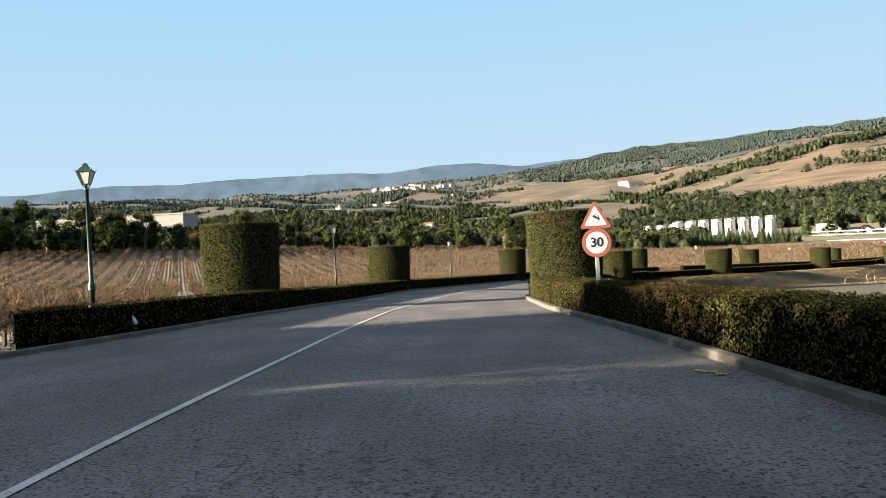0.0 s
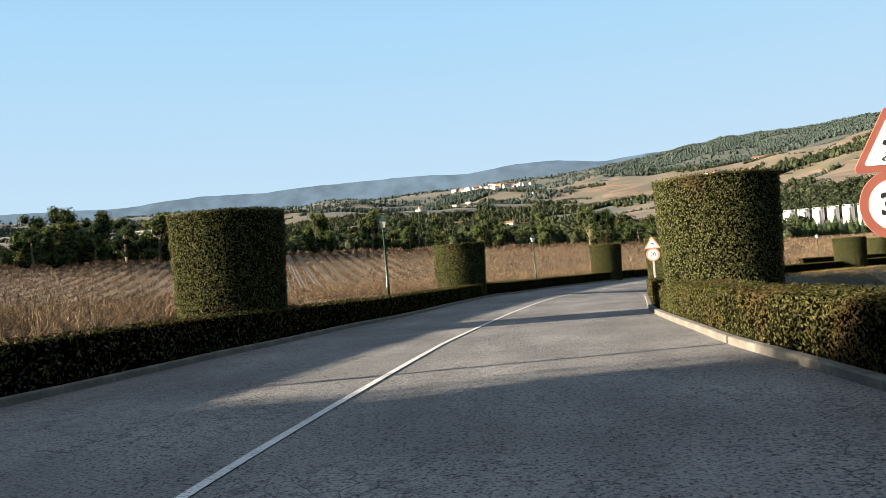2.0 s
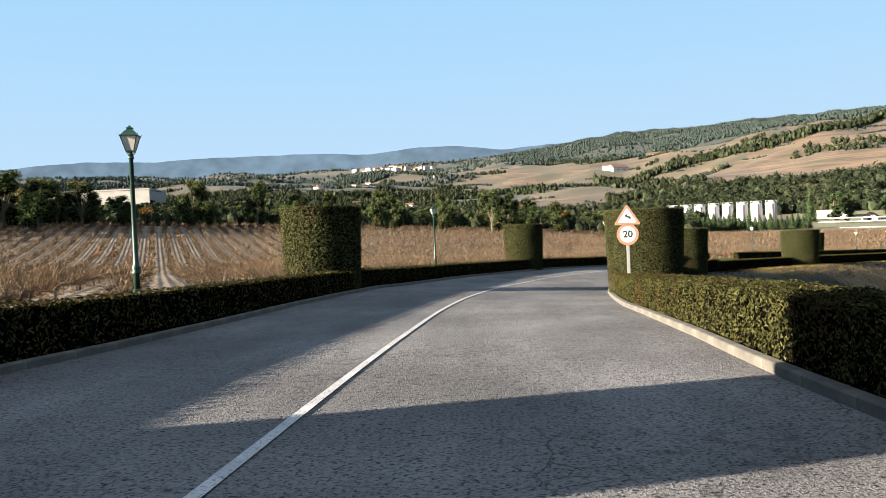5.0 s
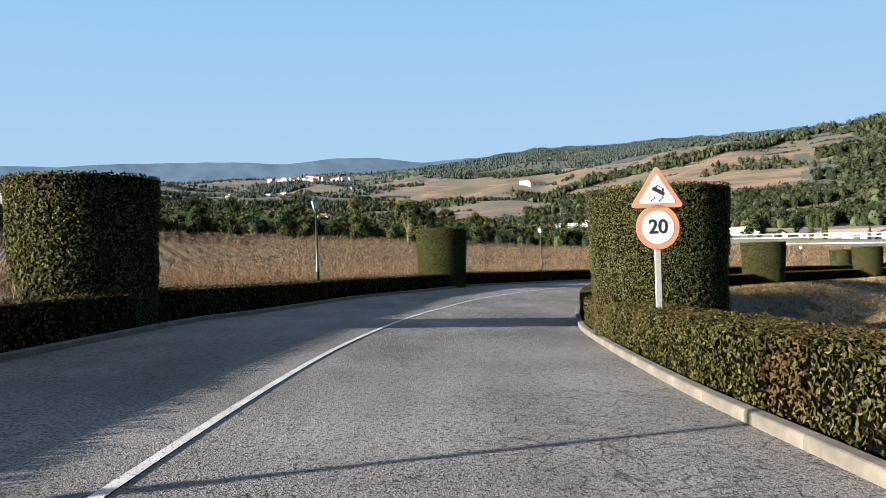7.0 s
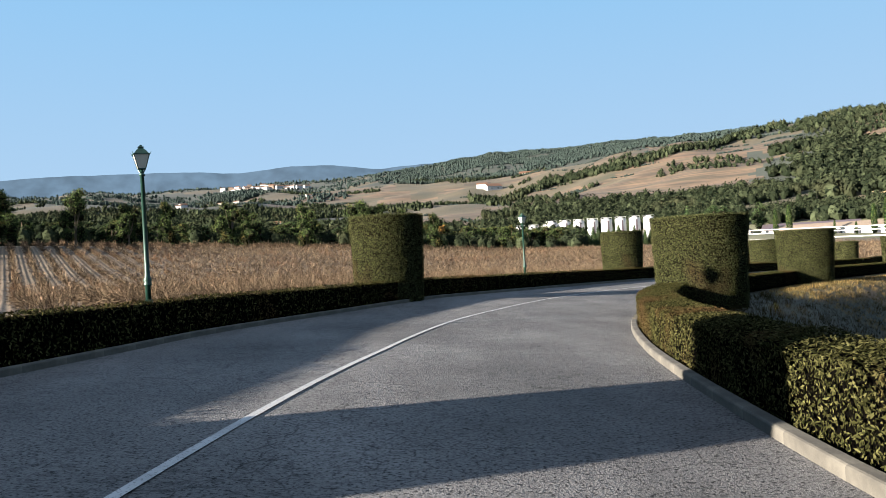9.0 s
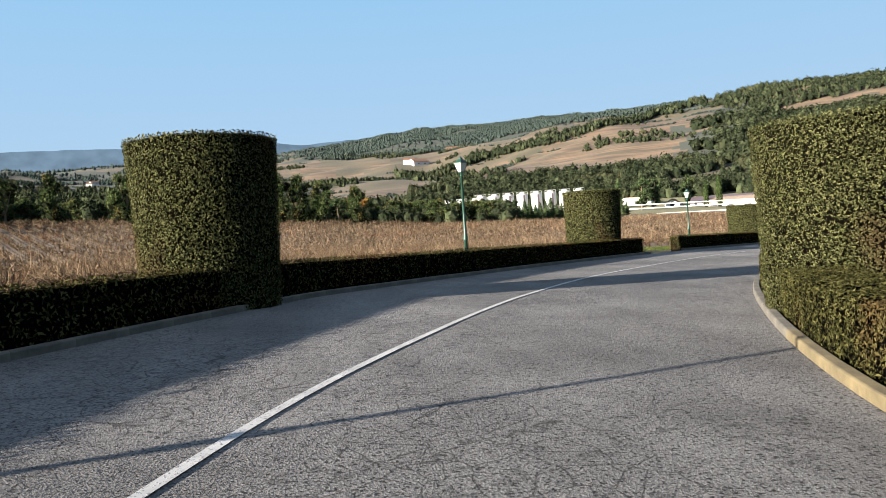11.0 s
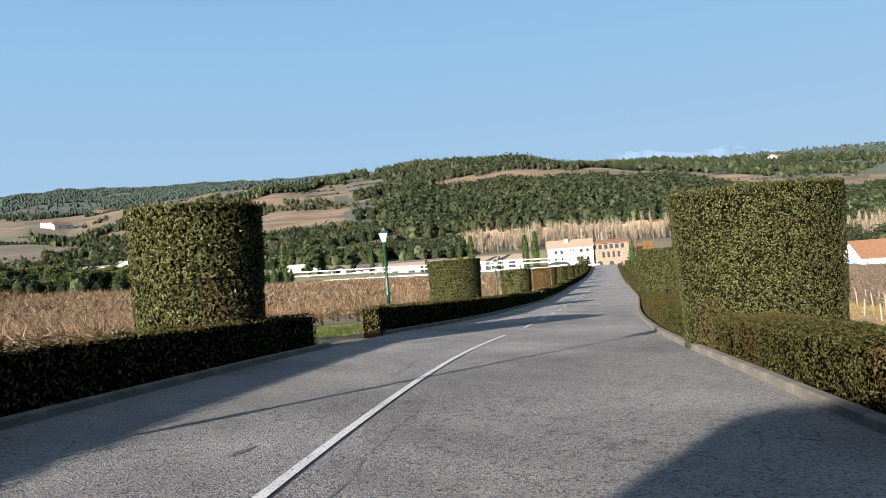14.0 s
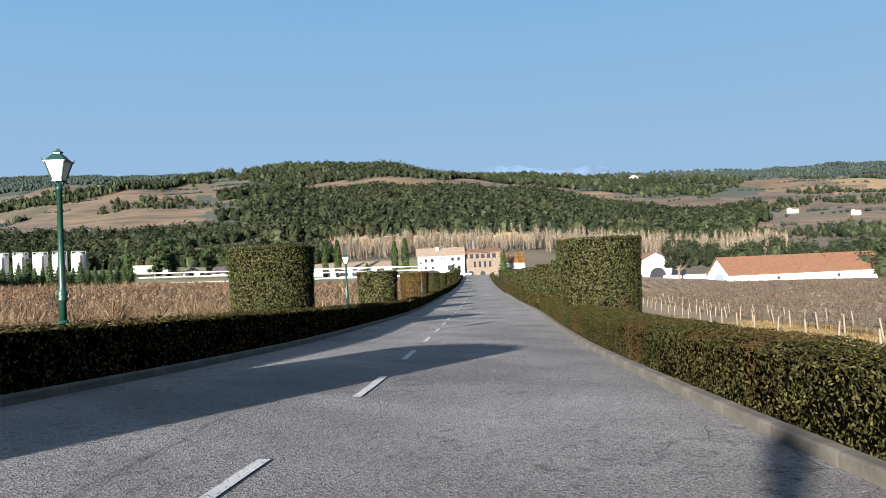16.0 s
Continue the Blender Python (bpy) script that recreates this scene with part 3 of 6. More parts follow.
def topiary_meshes(seed, count, size, corners=4, mat=None):
    """Leaves and near-black shade core of a clipped drum, 1 m in radius and 1 m high, to be scaled."""
    rng = np.random.RandomState(seed)
    R, H = 1.25, 2.7
    n_side, n_top = int(count * 0.8), int(count * 0.2)
    a, h = rng.uniform(0, 2 * math.pi, n_side), rng.uniform(0.0, 1.0, n_side)
    r = R * (0.915 + 0.085 * h)
    nr = np.stack([np.cos(a), np.sin(a), np.zeros(n_side)], 1)
    p = np.stack([nr[:, 0] * r, nr[:, 1] * r, h * H], 1)
    rt, at = R * np.sqrt(rng.uniform(0, 1, n_top)), rng.uniform(0, 2 * math.pi, n_top)
    pt = np.stack([rt * np.cos(at), rt * np.sin(at), np.full(n_top, H) - 0.06 * (rt / R) ** 6], 1)
    nt = np.tile((0.0, 0.0, 1.0), (n_top, 1))
    p, nrm = np.vstack([p, pt]), np.vstack([nr, nt])
    p = p + nrm * (uneven(p, 0.022, seed) - 0.05 * rng.uniform(0, 1, len(p)) ** 1.3)[:, None]
    stray = rng.uniform(0, 1, len(p)) < 0.012
    p[stray] += nrm[stray] * rng.uniform(0.01, 0.05, stray.sum())[:, None]
    v, f = leaves(p, nrm, size, seed, 0.36, 1.15, corners)
    me = mesh_np("topiary_leaves", v, f)
    me.materials.append(mat or TOPIARY_LEAF)
    bm = bmesh.new()
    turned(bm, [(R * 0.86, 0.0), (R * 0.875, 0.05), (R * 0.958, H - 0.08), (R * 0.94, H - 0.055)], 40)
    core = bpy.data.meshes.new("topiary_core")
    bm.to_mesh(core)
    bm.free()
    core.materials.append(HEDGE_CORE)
    return me, core, R, H


NEAR_TOPIARY = [topiary_meshes(21, 54000, 0.034)]
CLOSE_TOPIARY = [topiary_meshes(25, 80000, 0.0285)]
MID_TOPIARY = [topiary_meshes(27 + k, 34000, 0.052, 3) for k in range(2)]
FAR_TOPIARY = [topiary_meshes(31 + k, 7000, 0.12, 3) for k in range(2)]

BRONZE_TOPIARY = [topiary_meshes(35, 14000, 0.085, 3, BRONZE_LEAF)]


def make_topiary(x, y, width, top, label, kinds, turn=0.0, k=0):
    me, core, R, H = kinds[k % len(kinds)]
    z = ground(x, y) - 0.05
    h = top - z
    ob = thing("topiary", label, "topiary shrub", x, y, z, turn, group="clipped drums along the road")
    for name, data in (("foliage", me), ("shade_core", core)):
        o = part(name, data, None, ob)
        o.scale = (width / 2 / R, width / 2 / R, h / H)
    return ob


NEAR_LABEL = "tall clipped evergreen drum with small glossy leaves above the hedge"
DRY_LABEL = "tall clipped evergreen drum with yellowed and bronze patches"
BRONZE_LABEL = "clipped drum with bronze and russet leaves"
LEFT_DRUMS = [(-6.44, 11.5, 2.6, 2.79), (-5.3, 36.48, 2.84, 2.24), (2.86, 60.78, 2.62, 1.72), (17.45, 78.85, 2.52, 1.03), (34.9, 94.5, 2.6, -0.01), (51.9, 109.8, 2.42, -0.76)]
RIGHT_DRUMS = [(4.27, 12.0, 2.52, 2.56), (5.5, 34.62, 2.5, 1.62), (11.9, 55.55, 2.8, 0.98), (24.9, 71.92, 2.86, 0.5), (41.3, 87.1, 2.46, -0.21), (55.0, 97.6, 2.6, -0.65)]
for k, (x, y, wd, top) in enumerate(LEFT_DRUMS + RIGHT_DRUMS):
    make_topiary(x, y, wd, top, DRY_LABEL if k in (0, 6, 7) else NEAR_LABEL, CLOSE_TOPIARY if k in (7, 8, 9) else NEAR_TOPIARY if k in (0, 2, 6) else FAR_TOPIARY if k in (5, 11) else MID_TOPIARY, 67.0 * k, k)
for k in range(7):
    q = np.array((54.0, 111.3)) + np.array((0.737, 0.676)) * 20.5 * (k + 1)
    make_topiary(q[0], q[1], 2.6, ground(*q) + 2.6, BRONZE_LABEL if k == 0 else "clipped evergreen drum farther down the avenue", BRONZE_TOPIARY if k == 0 else FAR_TOPIARY, 40.0 * k, k)
    q = np.array((55.0, 97.0)) + np.array((0.737, 0.676)) * 17.5 * (k + 1)
    make_topiary(q[0], q[1], 2.6, ground(*q) + 2.6, "clipped evergreen drum farther down the avenue", FAR_TOPIARY, 25.0 * k, k + 1)


def make_hedge(edge, y0, y1, side, tall, wide, seed, label, density=620, size=0.038, gap=0.15, corners=4, loose=0.07):
    """A low clipped hedge behind the kerb: side 1 is left of the line."""
    q = resample(edge, 0.5)
    s = sides(q) * side
    keep = (q[:, 1] > y0) & (q[:, 1] < y1)
    q, s = q[keep], s[keep]
    run = np.r_[0, np.cumsum(np.linalg.norm(np.diff(q, axis=0), axis=1))]
    rng = np.random.RandomState(seed)
    girth = 2 * tall + wide
    n = int(run[-1] * girth * density)
    u, w = rng.uniform(0, run[-1], n), rng.uniform(0, girth, n)
    w = w[(w < tall + wide) | (rng.uniform(size=n) < 0.3)]
    n = len(w)
    u = u[:n]
    front, back = w < tall, w > tall + wide
    across = np.where(front, 0.0, np.where(back, wide, w - tall))
    up = np.where(front, w, np.where(back, girth - w, tall))
    nl = np.where(front, -1.0, np.where(back, 1.0, 0.0))
    nu = np.where(front | back, 0.0, 1.0)
    m = int(2 * tall * wide * density) + 2
    u = np.r_[u, np.where(rng.uniform(size=m) < 0.5, 0.0, run[-1])]
    across, up = np.r_[across, rng.uniform(0, wide, m)], np.r_[up, rng.uniform(0, tall, m)]
    nl, nu = np.r_[nl, np.zeros(m)], np.r_[nu, np.zeros(m)]
    px, py = np.interp(u, run, q[:, 0]), np.interp(u, run, q[:, 1])
    sx, sy = np.interp(u, run, s[:, 0]), np.interp(u, run, s[:, 1])
    x, y = px + sx * (gap + across), py + sy * (gap + across)
    gz = np.interp(u, run, height(q[:, 0] + s[:, 0] * 0.5, q[:, 1] + s[:, 1] * 0.5))
    edge_round = 0.05 * ((np.abs(across - wide / 2) / (wide / 2)) ** 6) * (up / tall) ** 4
    p = np.stack([x, y, gz + 0.03 + up - edge_round], 1)
    nrm = np.stack([sx * nl, sy * nl, nu], 1)
    end = np.r_[np.zeros(n, bool), np.ones(m, bool)]
    first = end & (u < 0.01)
    d0, d1 = q[0] - q[1], q[-1] - q[-2]
    nrm[first, :2] = d0 / np.linalg.norm(d0)
    nrm[end & ~first, :2] = d1 / np.linalg.norm(d1)
    p = p + nrm * (uneven(p, 0.035, seed) - loose * rng.uniform(0, 1, len(p)) ** 1.25)[:, None]
    v, f = leaves(p, nrm, size, seed + 1, 0.36, 1.15, corners)
    hedge = thing("hedge", label, "hedge", group="low hedges along the kerbs")
    o = part("foliage", mesh_np("hedge_leaves", v, f), HEDGE_LEAF, hedge)
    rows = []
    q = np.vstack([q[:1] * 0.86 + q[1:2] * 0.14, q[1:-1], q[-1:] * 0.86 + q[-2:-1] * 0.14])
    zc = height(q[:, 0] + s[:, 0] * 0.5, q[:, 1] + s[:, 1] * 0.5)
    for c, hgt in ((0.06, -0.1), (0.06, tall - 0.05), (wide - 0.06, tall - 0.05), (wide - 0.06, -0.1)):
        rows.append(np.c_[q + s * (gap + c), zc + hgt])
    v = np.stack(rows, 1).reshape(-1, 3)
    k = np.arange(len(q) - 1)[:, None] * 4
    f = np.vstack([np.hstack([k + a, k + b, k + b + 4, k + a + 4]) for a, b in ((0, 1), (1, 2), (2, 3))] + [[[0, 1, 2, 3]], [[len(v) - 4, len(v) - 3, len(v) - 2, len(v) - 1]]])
    part("shade_core", mesh_np("hedge_core", v, f), HEDGE_CORE, hedge)
    return hedge


# Leaves kept sparse on the left so the black core stands in for shade.
make_hedge(LEFT, -1.0, 79.4, 1, 0.72, 0.72, 41, "long low clipped hedge in shade behind the kerb", 400, 0.056, 0.22, corners=3)
make_hedge(LEFT, 81.9, 107, 1, 0.72, 0.75, 43, "low clipped hedge beyond the field entrance", 480, 0.056, corners=3)
make_hedge(LEFT, 107, 225, 1, 0.7, 0.8, 44, "low clipped hedge running down the avenue", 110, 0.13, corners=3)
make_hedge(RIGHT, -12.0, 35.0, -1, 0.72, 0.85, 45, "low clipped hedge, green with bronze and yellow patches", 1300, 0.036)
make_hedge(RIGHT, 35.0, 63.0, -1, 0.70, 0.85, 46, "low clipped hedge with reddish autumn patches", 1500, 0.033)
make_hedge(RIGHT, 63.0, 98, -1, 0.62, 0.95, 47, "broad low clipped hedge browning on top", 1900, 0.0285, 0.22)
make_hedge(RIGHT, 98, 220, -1, 0.7, 0.9, 48, "low clipped hedge running down the avenue", 110, 0.13, corners=3)


# ---- rough grass ----
# Grass inside the bend has its shade put in as a darker colour.
GRASS = foliage("rough_grass", (0.0044, 0.0053, 0.002), (0.0109, 0.0125, 0.0041), (0.0242, 0.0218, 0.0082), (0.0387, 0.0278, 0.0121), 0.16, 0.4)

MEADOW_GRASS = foliage("green_grass", (0.016, 0.024, 0.0072), (0.032, 0.0448, 0.0128), (0.056, 0.064, 0.0208), (0.12, 0.096, 0.04), 0.05, 0.6)


def make_grass(name, label, y0, y1, off0, off1, count, tall, seed, mat=None):
    rng = np.random.RandomState(seed)
    q = CENTRE_FINE[(CENTRE_FINE[:, 1] > y0) & (CENTRE_FINE[:, 1] < y1)]
    s = sides(q)
    k = rng.randint(0, len(q), count)
    p = q[k] + s[k] * rng.uniform(off0, off1, count)[:, None] + rng.normal(0, 0.2, (count, 2))
    p = p[lumps(p[:, 0], p[:, 1], 3.0, seed) > -0.55]
    b = np.c_[p, height(p[:, 0], p[:, 1]) - 0.01]
    b = np.repeat(b, 4, 0) + np.c_[rng.normal(0, 0.05, (len(b) * 4, 2)), np.zeros(len(b) * 4)]
    a = rng.uniform(0, 2 * math.pi, len(b))
    w = np.stack([np.cos(a), np.sin(a), np.zeros(len(b))], 1) * 0.008
    tip = b + np.c_[rng.normal(0, tall * 0.45, (len(b), 2)), tall * rng.uniform(0.5, 1.3, len(b))]
    v = np.stack([b - w, b + w, tip], 1).reshape(-1, 3)
    part(name, mesh_np(name, v, np.arange(len(v)).reshape(-1, 3)), mat or GRASS, kind="stuff", label=label, category="grass")


make_grass("verge_grass", "rough green and straw-coloured grass inside the bend", 34, 84, -22, -6.2, 16000, 0.16, 51)
STUBBLE = foliage("dry_straw", (0.0634, 0.0416, 0.0158), (0.1267, 0.0871, 0.0337), (0.1822, 0.1346, 0.0594), (0.0396, 0.0396, 0.0139), 0.08, 0.4)
make_grass("dry_grass", "dry straw-coloured grass between the hedge and the vines", 66, 112, -21, -6.3, 30000, 0.13, 53, STUBBLE)
make_grass("entrance_grass", "green grass at the field entrance", 77, 84, 4.5, 9.5, 7000, 0.08, 52, MEADOW_GRASS)


# ---- cracks and fallen leaves on the road ----
SEAM = plain("crack_filler", (0.05, 0.048, 0.045), 0.8, vary=0.4, scale=8)


def make_crack(points, width, label, seed):
    rng = np.random.RandomState(seed)
    q = resample(np.array(points, float), 0.09)
    s = sides(q)
    n = len(q)
    walk_off = np.cumsum(rng.normal(0, 0.007, n))
    walk_off -= np.linspace(walk_off[0], walk_off[-1], n)
    wd = width * rng.uniform(0.35, 1.3, n) * np.minimum(1, np.minimum(np.arange(n), np.arange(n)[::-1]) / 4.0 + 0.15)
    q = q + s * (walk_off + rng.normal(0, 0.006, n))[:, None]
    v, f = ribbon(q + s * wd[:, None] / 2, q - s * wd[:, None] / 2, 1, 0.005)
    part("road_crack", mesh_np("road_crack", v, f), SEAM, kind="structure", label=label, category="crack")


def beside(y0, y1, off):
    k = (CENTRE_FINE[:, 1] > y0) & (CENTRE_FINE[:, 1] < y1)
    return (CENTRE_FINE + CENTRE_LEFT * off)[k][::3]


make_crack(beside(52, 72, -0.42), 0.010, "ragged crack along the paving joint", 1)
make_crack([(18.19, 73.33), (18.73, 73.92), (19.68, 75.03), (21.15, 76.57), (23.62, 78.78), (27.5, 82.4)], 0.009, "thin tar-filled seam in the left lane", 2)
make_crack([(20.9, 76.15), (21.64, 76.89), (22.46, 77.68), (24.44, 79.5)], 0.008, "second thin seam beside the first", 9)
make_crack([(15.82, 70.81), (16.0, 70.95), (16.19, 71.13)], 0.016, "short open crack", 3)
make_crack([(18.19, 73.33), (18.79, 74.0), (20.01, 75.28)], 0.012, "open crack along the seam", 4)
make_crack([(2.8, -2.6), (2.99, -4.2), (3.12, -5.4), (3.24, -6.67), (3.3, -8)], 0.008, "fine crack in the asphalt", 5)
make_crack([(11.87, 60.07), (11.3, 59.3), (10.88, 58.57), (10.5, 57.6), (10.02, 56.8)], 0.006, "crumbling crack near the kerb", 6)
make_crack([(10.9, 57.9), (10.7, 57.2), (10.48, 56.77)], 0.007, "crumbling crack near the kerb", 7)
make_crack([(14.62, 69.76), (14.78, 69.92), (14.96, 70.06)], 0.09, "dark worn hollow in the asphalt", 8)
FALLEN = plain("yellow_leaf", (0.36, 0.24, 0.02), 0.6, vary=0.25, scale=20)
rng = random.Random(12)
for k, (x, y) in enumerate([(4.25, -5.91), (4.33, -5.95), (4.32, -6.14), (4.2, -5.84), (4.36, -6.17)]):
    bm = bmesh.new()
    tip = [(0, -0.055), (0.02, -0.02), (0.055, -0.015), (0.03, 0.012), (0.04, 0.05), (0, 0.03), (-0.04, 0.05), (-0.03, 0.012), (-0.055, -0.015), (-0.02, -0.02)]
    hub = bm.verts.new((0, 0, 0.003))
    rim = [bm.verts.new((px, pz, 0.004 + 0.016 * rng.random())) for px, pz in tip]
    for i in range(10):
        bm.faces.new((hub, rim[i], rim[(i + 1) % 10]))
    leaf = part("fallen_leaf", bm, FALLEN, None, "yellow fallen leaf curled on the asphalt", "leaf", group="fallen leaves by the kerb")
    leaf.matrix_basis = pose(x, y, ground(x, y) + 0.004, 0, 0, rng.uniform(0, 360))

bottle = thing("bottle", "small pale plastic bottle caught in the hedge", "bottle", -5.22, 1.46, ground(-5.22, 1.46) + 0.30)
bm = bmesh.new()
turned(bm, [(0.028, 0.0), (0.034, 0.01), (0.034, 0.12), (0.026, 0.15), (0.013, 0.17), (0.013, 0.19)], 14)
bm.transform(Matrix.Rotation(0.7, 4, "X"))
part("body", bm, plain("pale_plastic", (0.6, 0.66, 0.75), 0.3), bottle)
bm = bmesh.new()
turned(bm, [(0.015, 0.186), (0.015, 0.205), (0.013, 0.208)], 12)
bm.transform(Matrix.Rotation(0.7, 4, "X"))
part("cap", bm, plain("white_plastic", (0.75, 0.75, 0.75), 0.4), bottle)


# ---- street lamps ----
FROSTED = plain("lamp_glass", (0.4836, 0.4524, 0.3744), 0.35, vary=0.06, scale=8)


def make_lamp(x, y, top, turn):
    g = ground(x, y)
    lamp = thing("street_lamp", "green cast-iron street lamp with a four-sided frosted lantern", "street lamp", x, y, g, turn, "street lamps along the road")
    H = top - g
    size = 0.74                                     # of the lantern against its parts' drawing
    bm = bmesh.new()
    turned(bm, [(0.15, -0.1), (0.15, 0.12), (0.125, 0.16), (0.125, 0.5), (0.14, 0.53), (0.13, 0.58), (0.085, 0.66), (0.075, 0.72)], 14)
    part("pedestal", bm, POST_GREEN, lamp)
    bm = bmesh.new()
    turned(bm, [(0.055, 0.7), (0.05, 0.98), (0.075, 1.0), (0.08, 1.03), (0.06, 1.06), (0.085, 1.1), (0.06, 1.15), (0.048, 1.2), (0.037, H - 0.61), (0.055, H - 0.6), (0.055, H - 0.57), (0.035, H - 0.55), (0.03, H - 0.47)], 14)
    part("pole", bm, POST_GREEN, lamp)
    zb, ze = -0.62, -0.27
    small = Matrix.Translation((0, 0, H)) @ Matrix.Scale(size, 4)
    bm = bmesh.new()
    box(bm, -0.10, -0.10, zb - 0.03, 0.10, 0.10, zb, 0.006)
    for sx in (-1, 1):
        for sy in (-1, 1):
            a, b = Vector((sx * 0.095, sy * 0.095, zb)), Vector((sx * 0.19, sy * 0.19, ze))
            for u, w in ((0.011, 0.011),):
                low = [bm.verts.new(a + Vector(k)) for k in ((-u, -w, 0), (u, -w, 0), (u, w, 0), (-u, w, 0))]
                up = [bm.verts.new(b + Vector(k)) for k in ((-u, -w, 0), (u, -w, 0), (u, w, 0), (-u, w, 0))]
                for i in range(4):
                    bm.faces.new((low[i], low[(i + 1) % 4], up[(i + 1) % 4], up[i]))
            bmesh.ops.create_cone(bm, cap_ends=True, segments=6, radius1=0.012, radius2=0.004, depth=0.09,
                                  matrix=Matrix.Translation((sx * 0.215, sy * 0.215, ze + 0.035)) @ Matrix.Rotation(0.5 * sx, 4, "Y"))
            c, d = Vector((sx * 0.03, sy * 0.03, zb - 0.13)), Vector((sx * 0.09, sy * 0.09, zb - 0.02))
            m = (d - c).to_track_quat("Z", "Y").to_matrix().to_4x4()
            bmesh.ops.create_cone(bm, cap_ends=True, segments=6, radius1=0.012, radius2=0.012, depth=(d - c).length, matrix=Matrix.Translation((c + d) / 2) @ m)
    box(bm, -0.215, -0.215, ze, 0.215, 0.215, ze + 0.025, 0.006)
    bm.transform(small)
    part("lantern_frame", bm, POST_GREEN, lamp)
    for k in range(4):
        bm = bmesh.new()
        q = [(-0.085, -0.094, zb + 0.004), (0.085, -0.094, zb + 0.004), (0.178, -0.186, ze), (-0.178, -0.186, ze)]
        front = [bm.verts.new(v) for v in q]
        back = [bm.verts.new((v[0] * 0.97, v[1] + 0.006, v[2])) for v in q]
        bm.faces.new(front)
        bm.faces.new(back[::-1])
        for i in range(4):
            bm.faces.new((front[i], back[i], back[(i + 1) % 4], front[(i + 1) % 4]))
        bm.transform(small @ Matrix.Rotation(k * math.pi / 2, 4, "Z"))
        part("pane", bm, FROSTED, lamp, "frosted cream pane" if k == 0 else "")
    bm = bmesh.new()
    turned(bm, [(0.262, ze + 0.022), (0.21, ze + 0.075), (0.15, ze + 0.13), (0.09, ze + 0.165), (0.085, ze + 0.195), (0.11, ze + 0.20), (0.10, ze + 0.215), (0.05, ze + 0.23), (0.04, ze + 0.25), (0.02, ze + 0.27)], 4)
    for fc in bm.faces:
        fc.smooth = False
    bm.transform(small @ Matrix.Rotation(math.pi / 4, 4, "Z"))
    part("lantern_roof", bm, POST_GREEN, lamp)


for x, y, top, turn in ((-6.5, 2.15, 3.74, 8), (-5.86, 23.1, 3.2, 12), (-2.17, 48.98, 2.69, 20), (9.53, 69.48, 1.97, 35), (25.97, 86.06, 1.04, 47), (42.22, 100.3, 0.01, 47), (64.0, 118.8, -0.1, 47)):
    make_lamp(x, y, top, turn)


# ---- road signs ----
SIGN_WHITE = plain("sign_white", (0.561, 0.5525, 0.527), 0.35, vary=0.05)
SIGN_RED = plain("sign_faded_red", (0.216, 0.068, 0.044), 0.4, vary=0.1)
SIGN_ORANGE = plain("sign_bleached_red", (0.264, 0.132, 0.08), 0.4, vary=0.1)
SIGN_BLACK = plain("sign_black", (0.012, 0.012, 0.012), 0.4, vary=0.1)
GALVANISED = plain("galvanised_steel", (0.27, 0.27, 0.26), 0.5, 0.4, vary=0.15, scale=20)


def rounded(corners, radius, steps=6):
    out = []
    n = len(corners)
    for i in range(n):
        p, c, q = (Vector(corners[j % n]) for j in (i - 1, i, i + 1))
        a, b = (p - c).normalized(), (q - c).normalized()
        half = a.angle(b) / 2
        start, stop = c + a * radius / math.tan(half), c + b * radius / math.tan(half)
        centre = c + (a + b).normalized() * radius / math.sin(half)
        for k in range(steps + 1):
            w = start.lerp(stop, k / steps) - centre
            out.append(tuple(centre + w.normalized() * radius))
    return out


def disc(r, n=40):
    return [(r * math.cos(2 * math.pi * i / n), r * math.sin(2 * math.pi * i / n)) for i in range(n)]


def plate(name, outline, z0, z1, mat, parent, lift, label=""):
    """A flat piece standing upright, facing -y; outline in x and height."""
    bm = bmesh.new()
    extruded(bm, outline, z0, z1)
    bm.transform(Matrix.Translation((0, 0, lift)) @ Matrix.Rotation(math.pi / 2, 4, "X"))
    return part(name, bm, mat, parent, label)


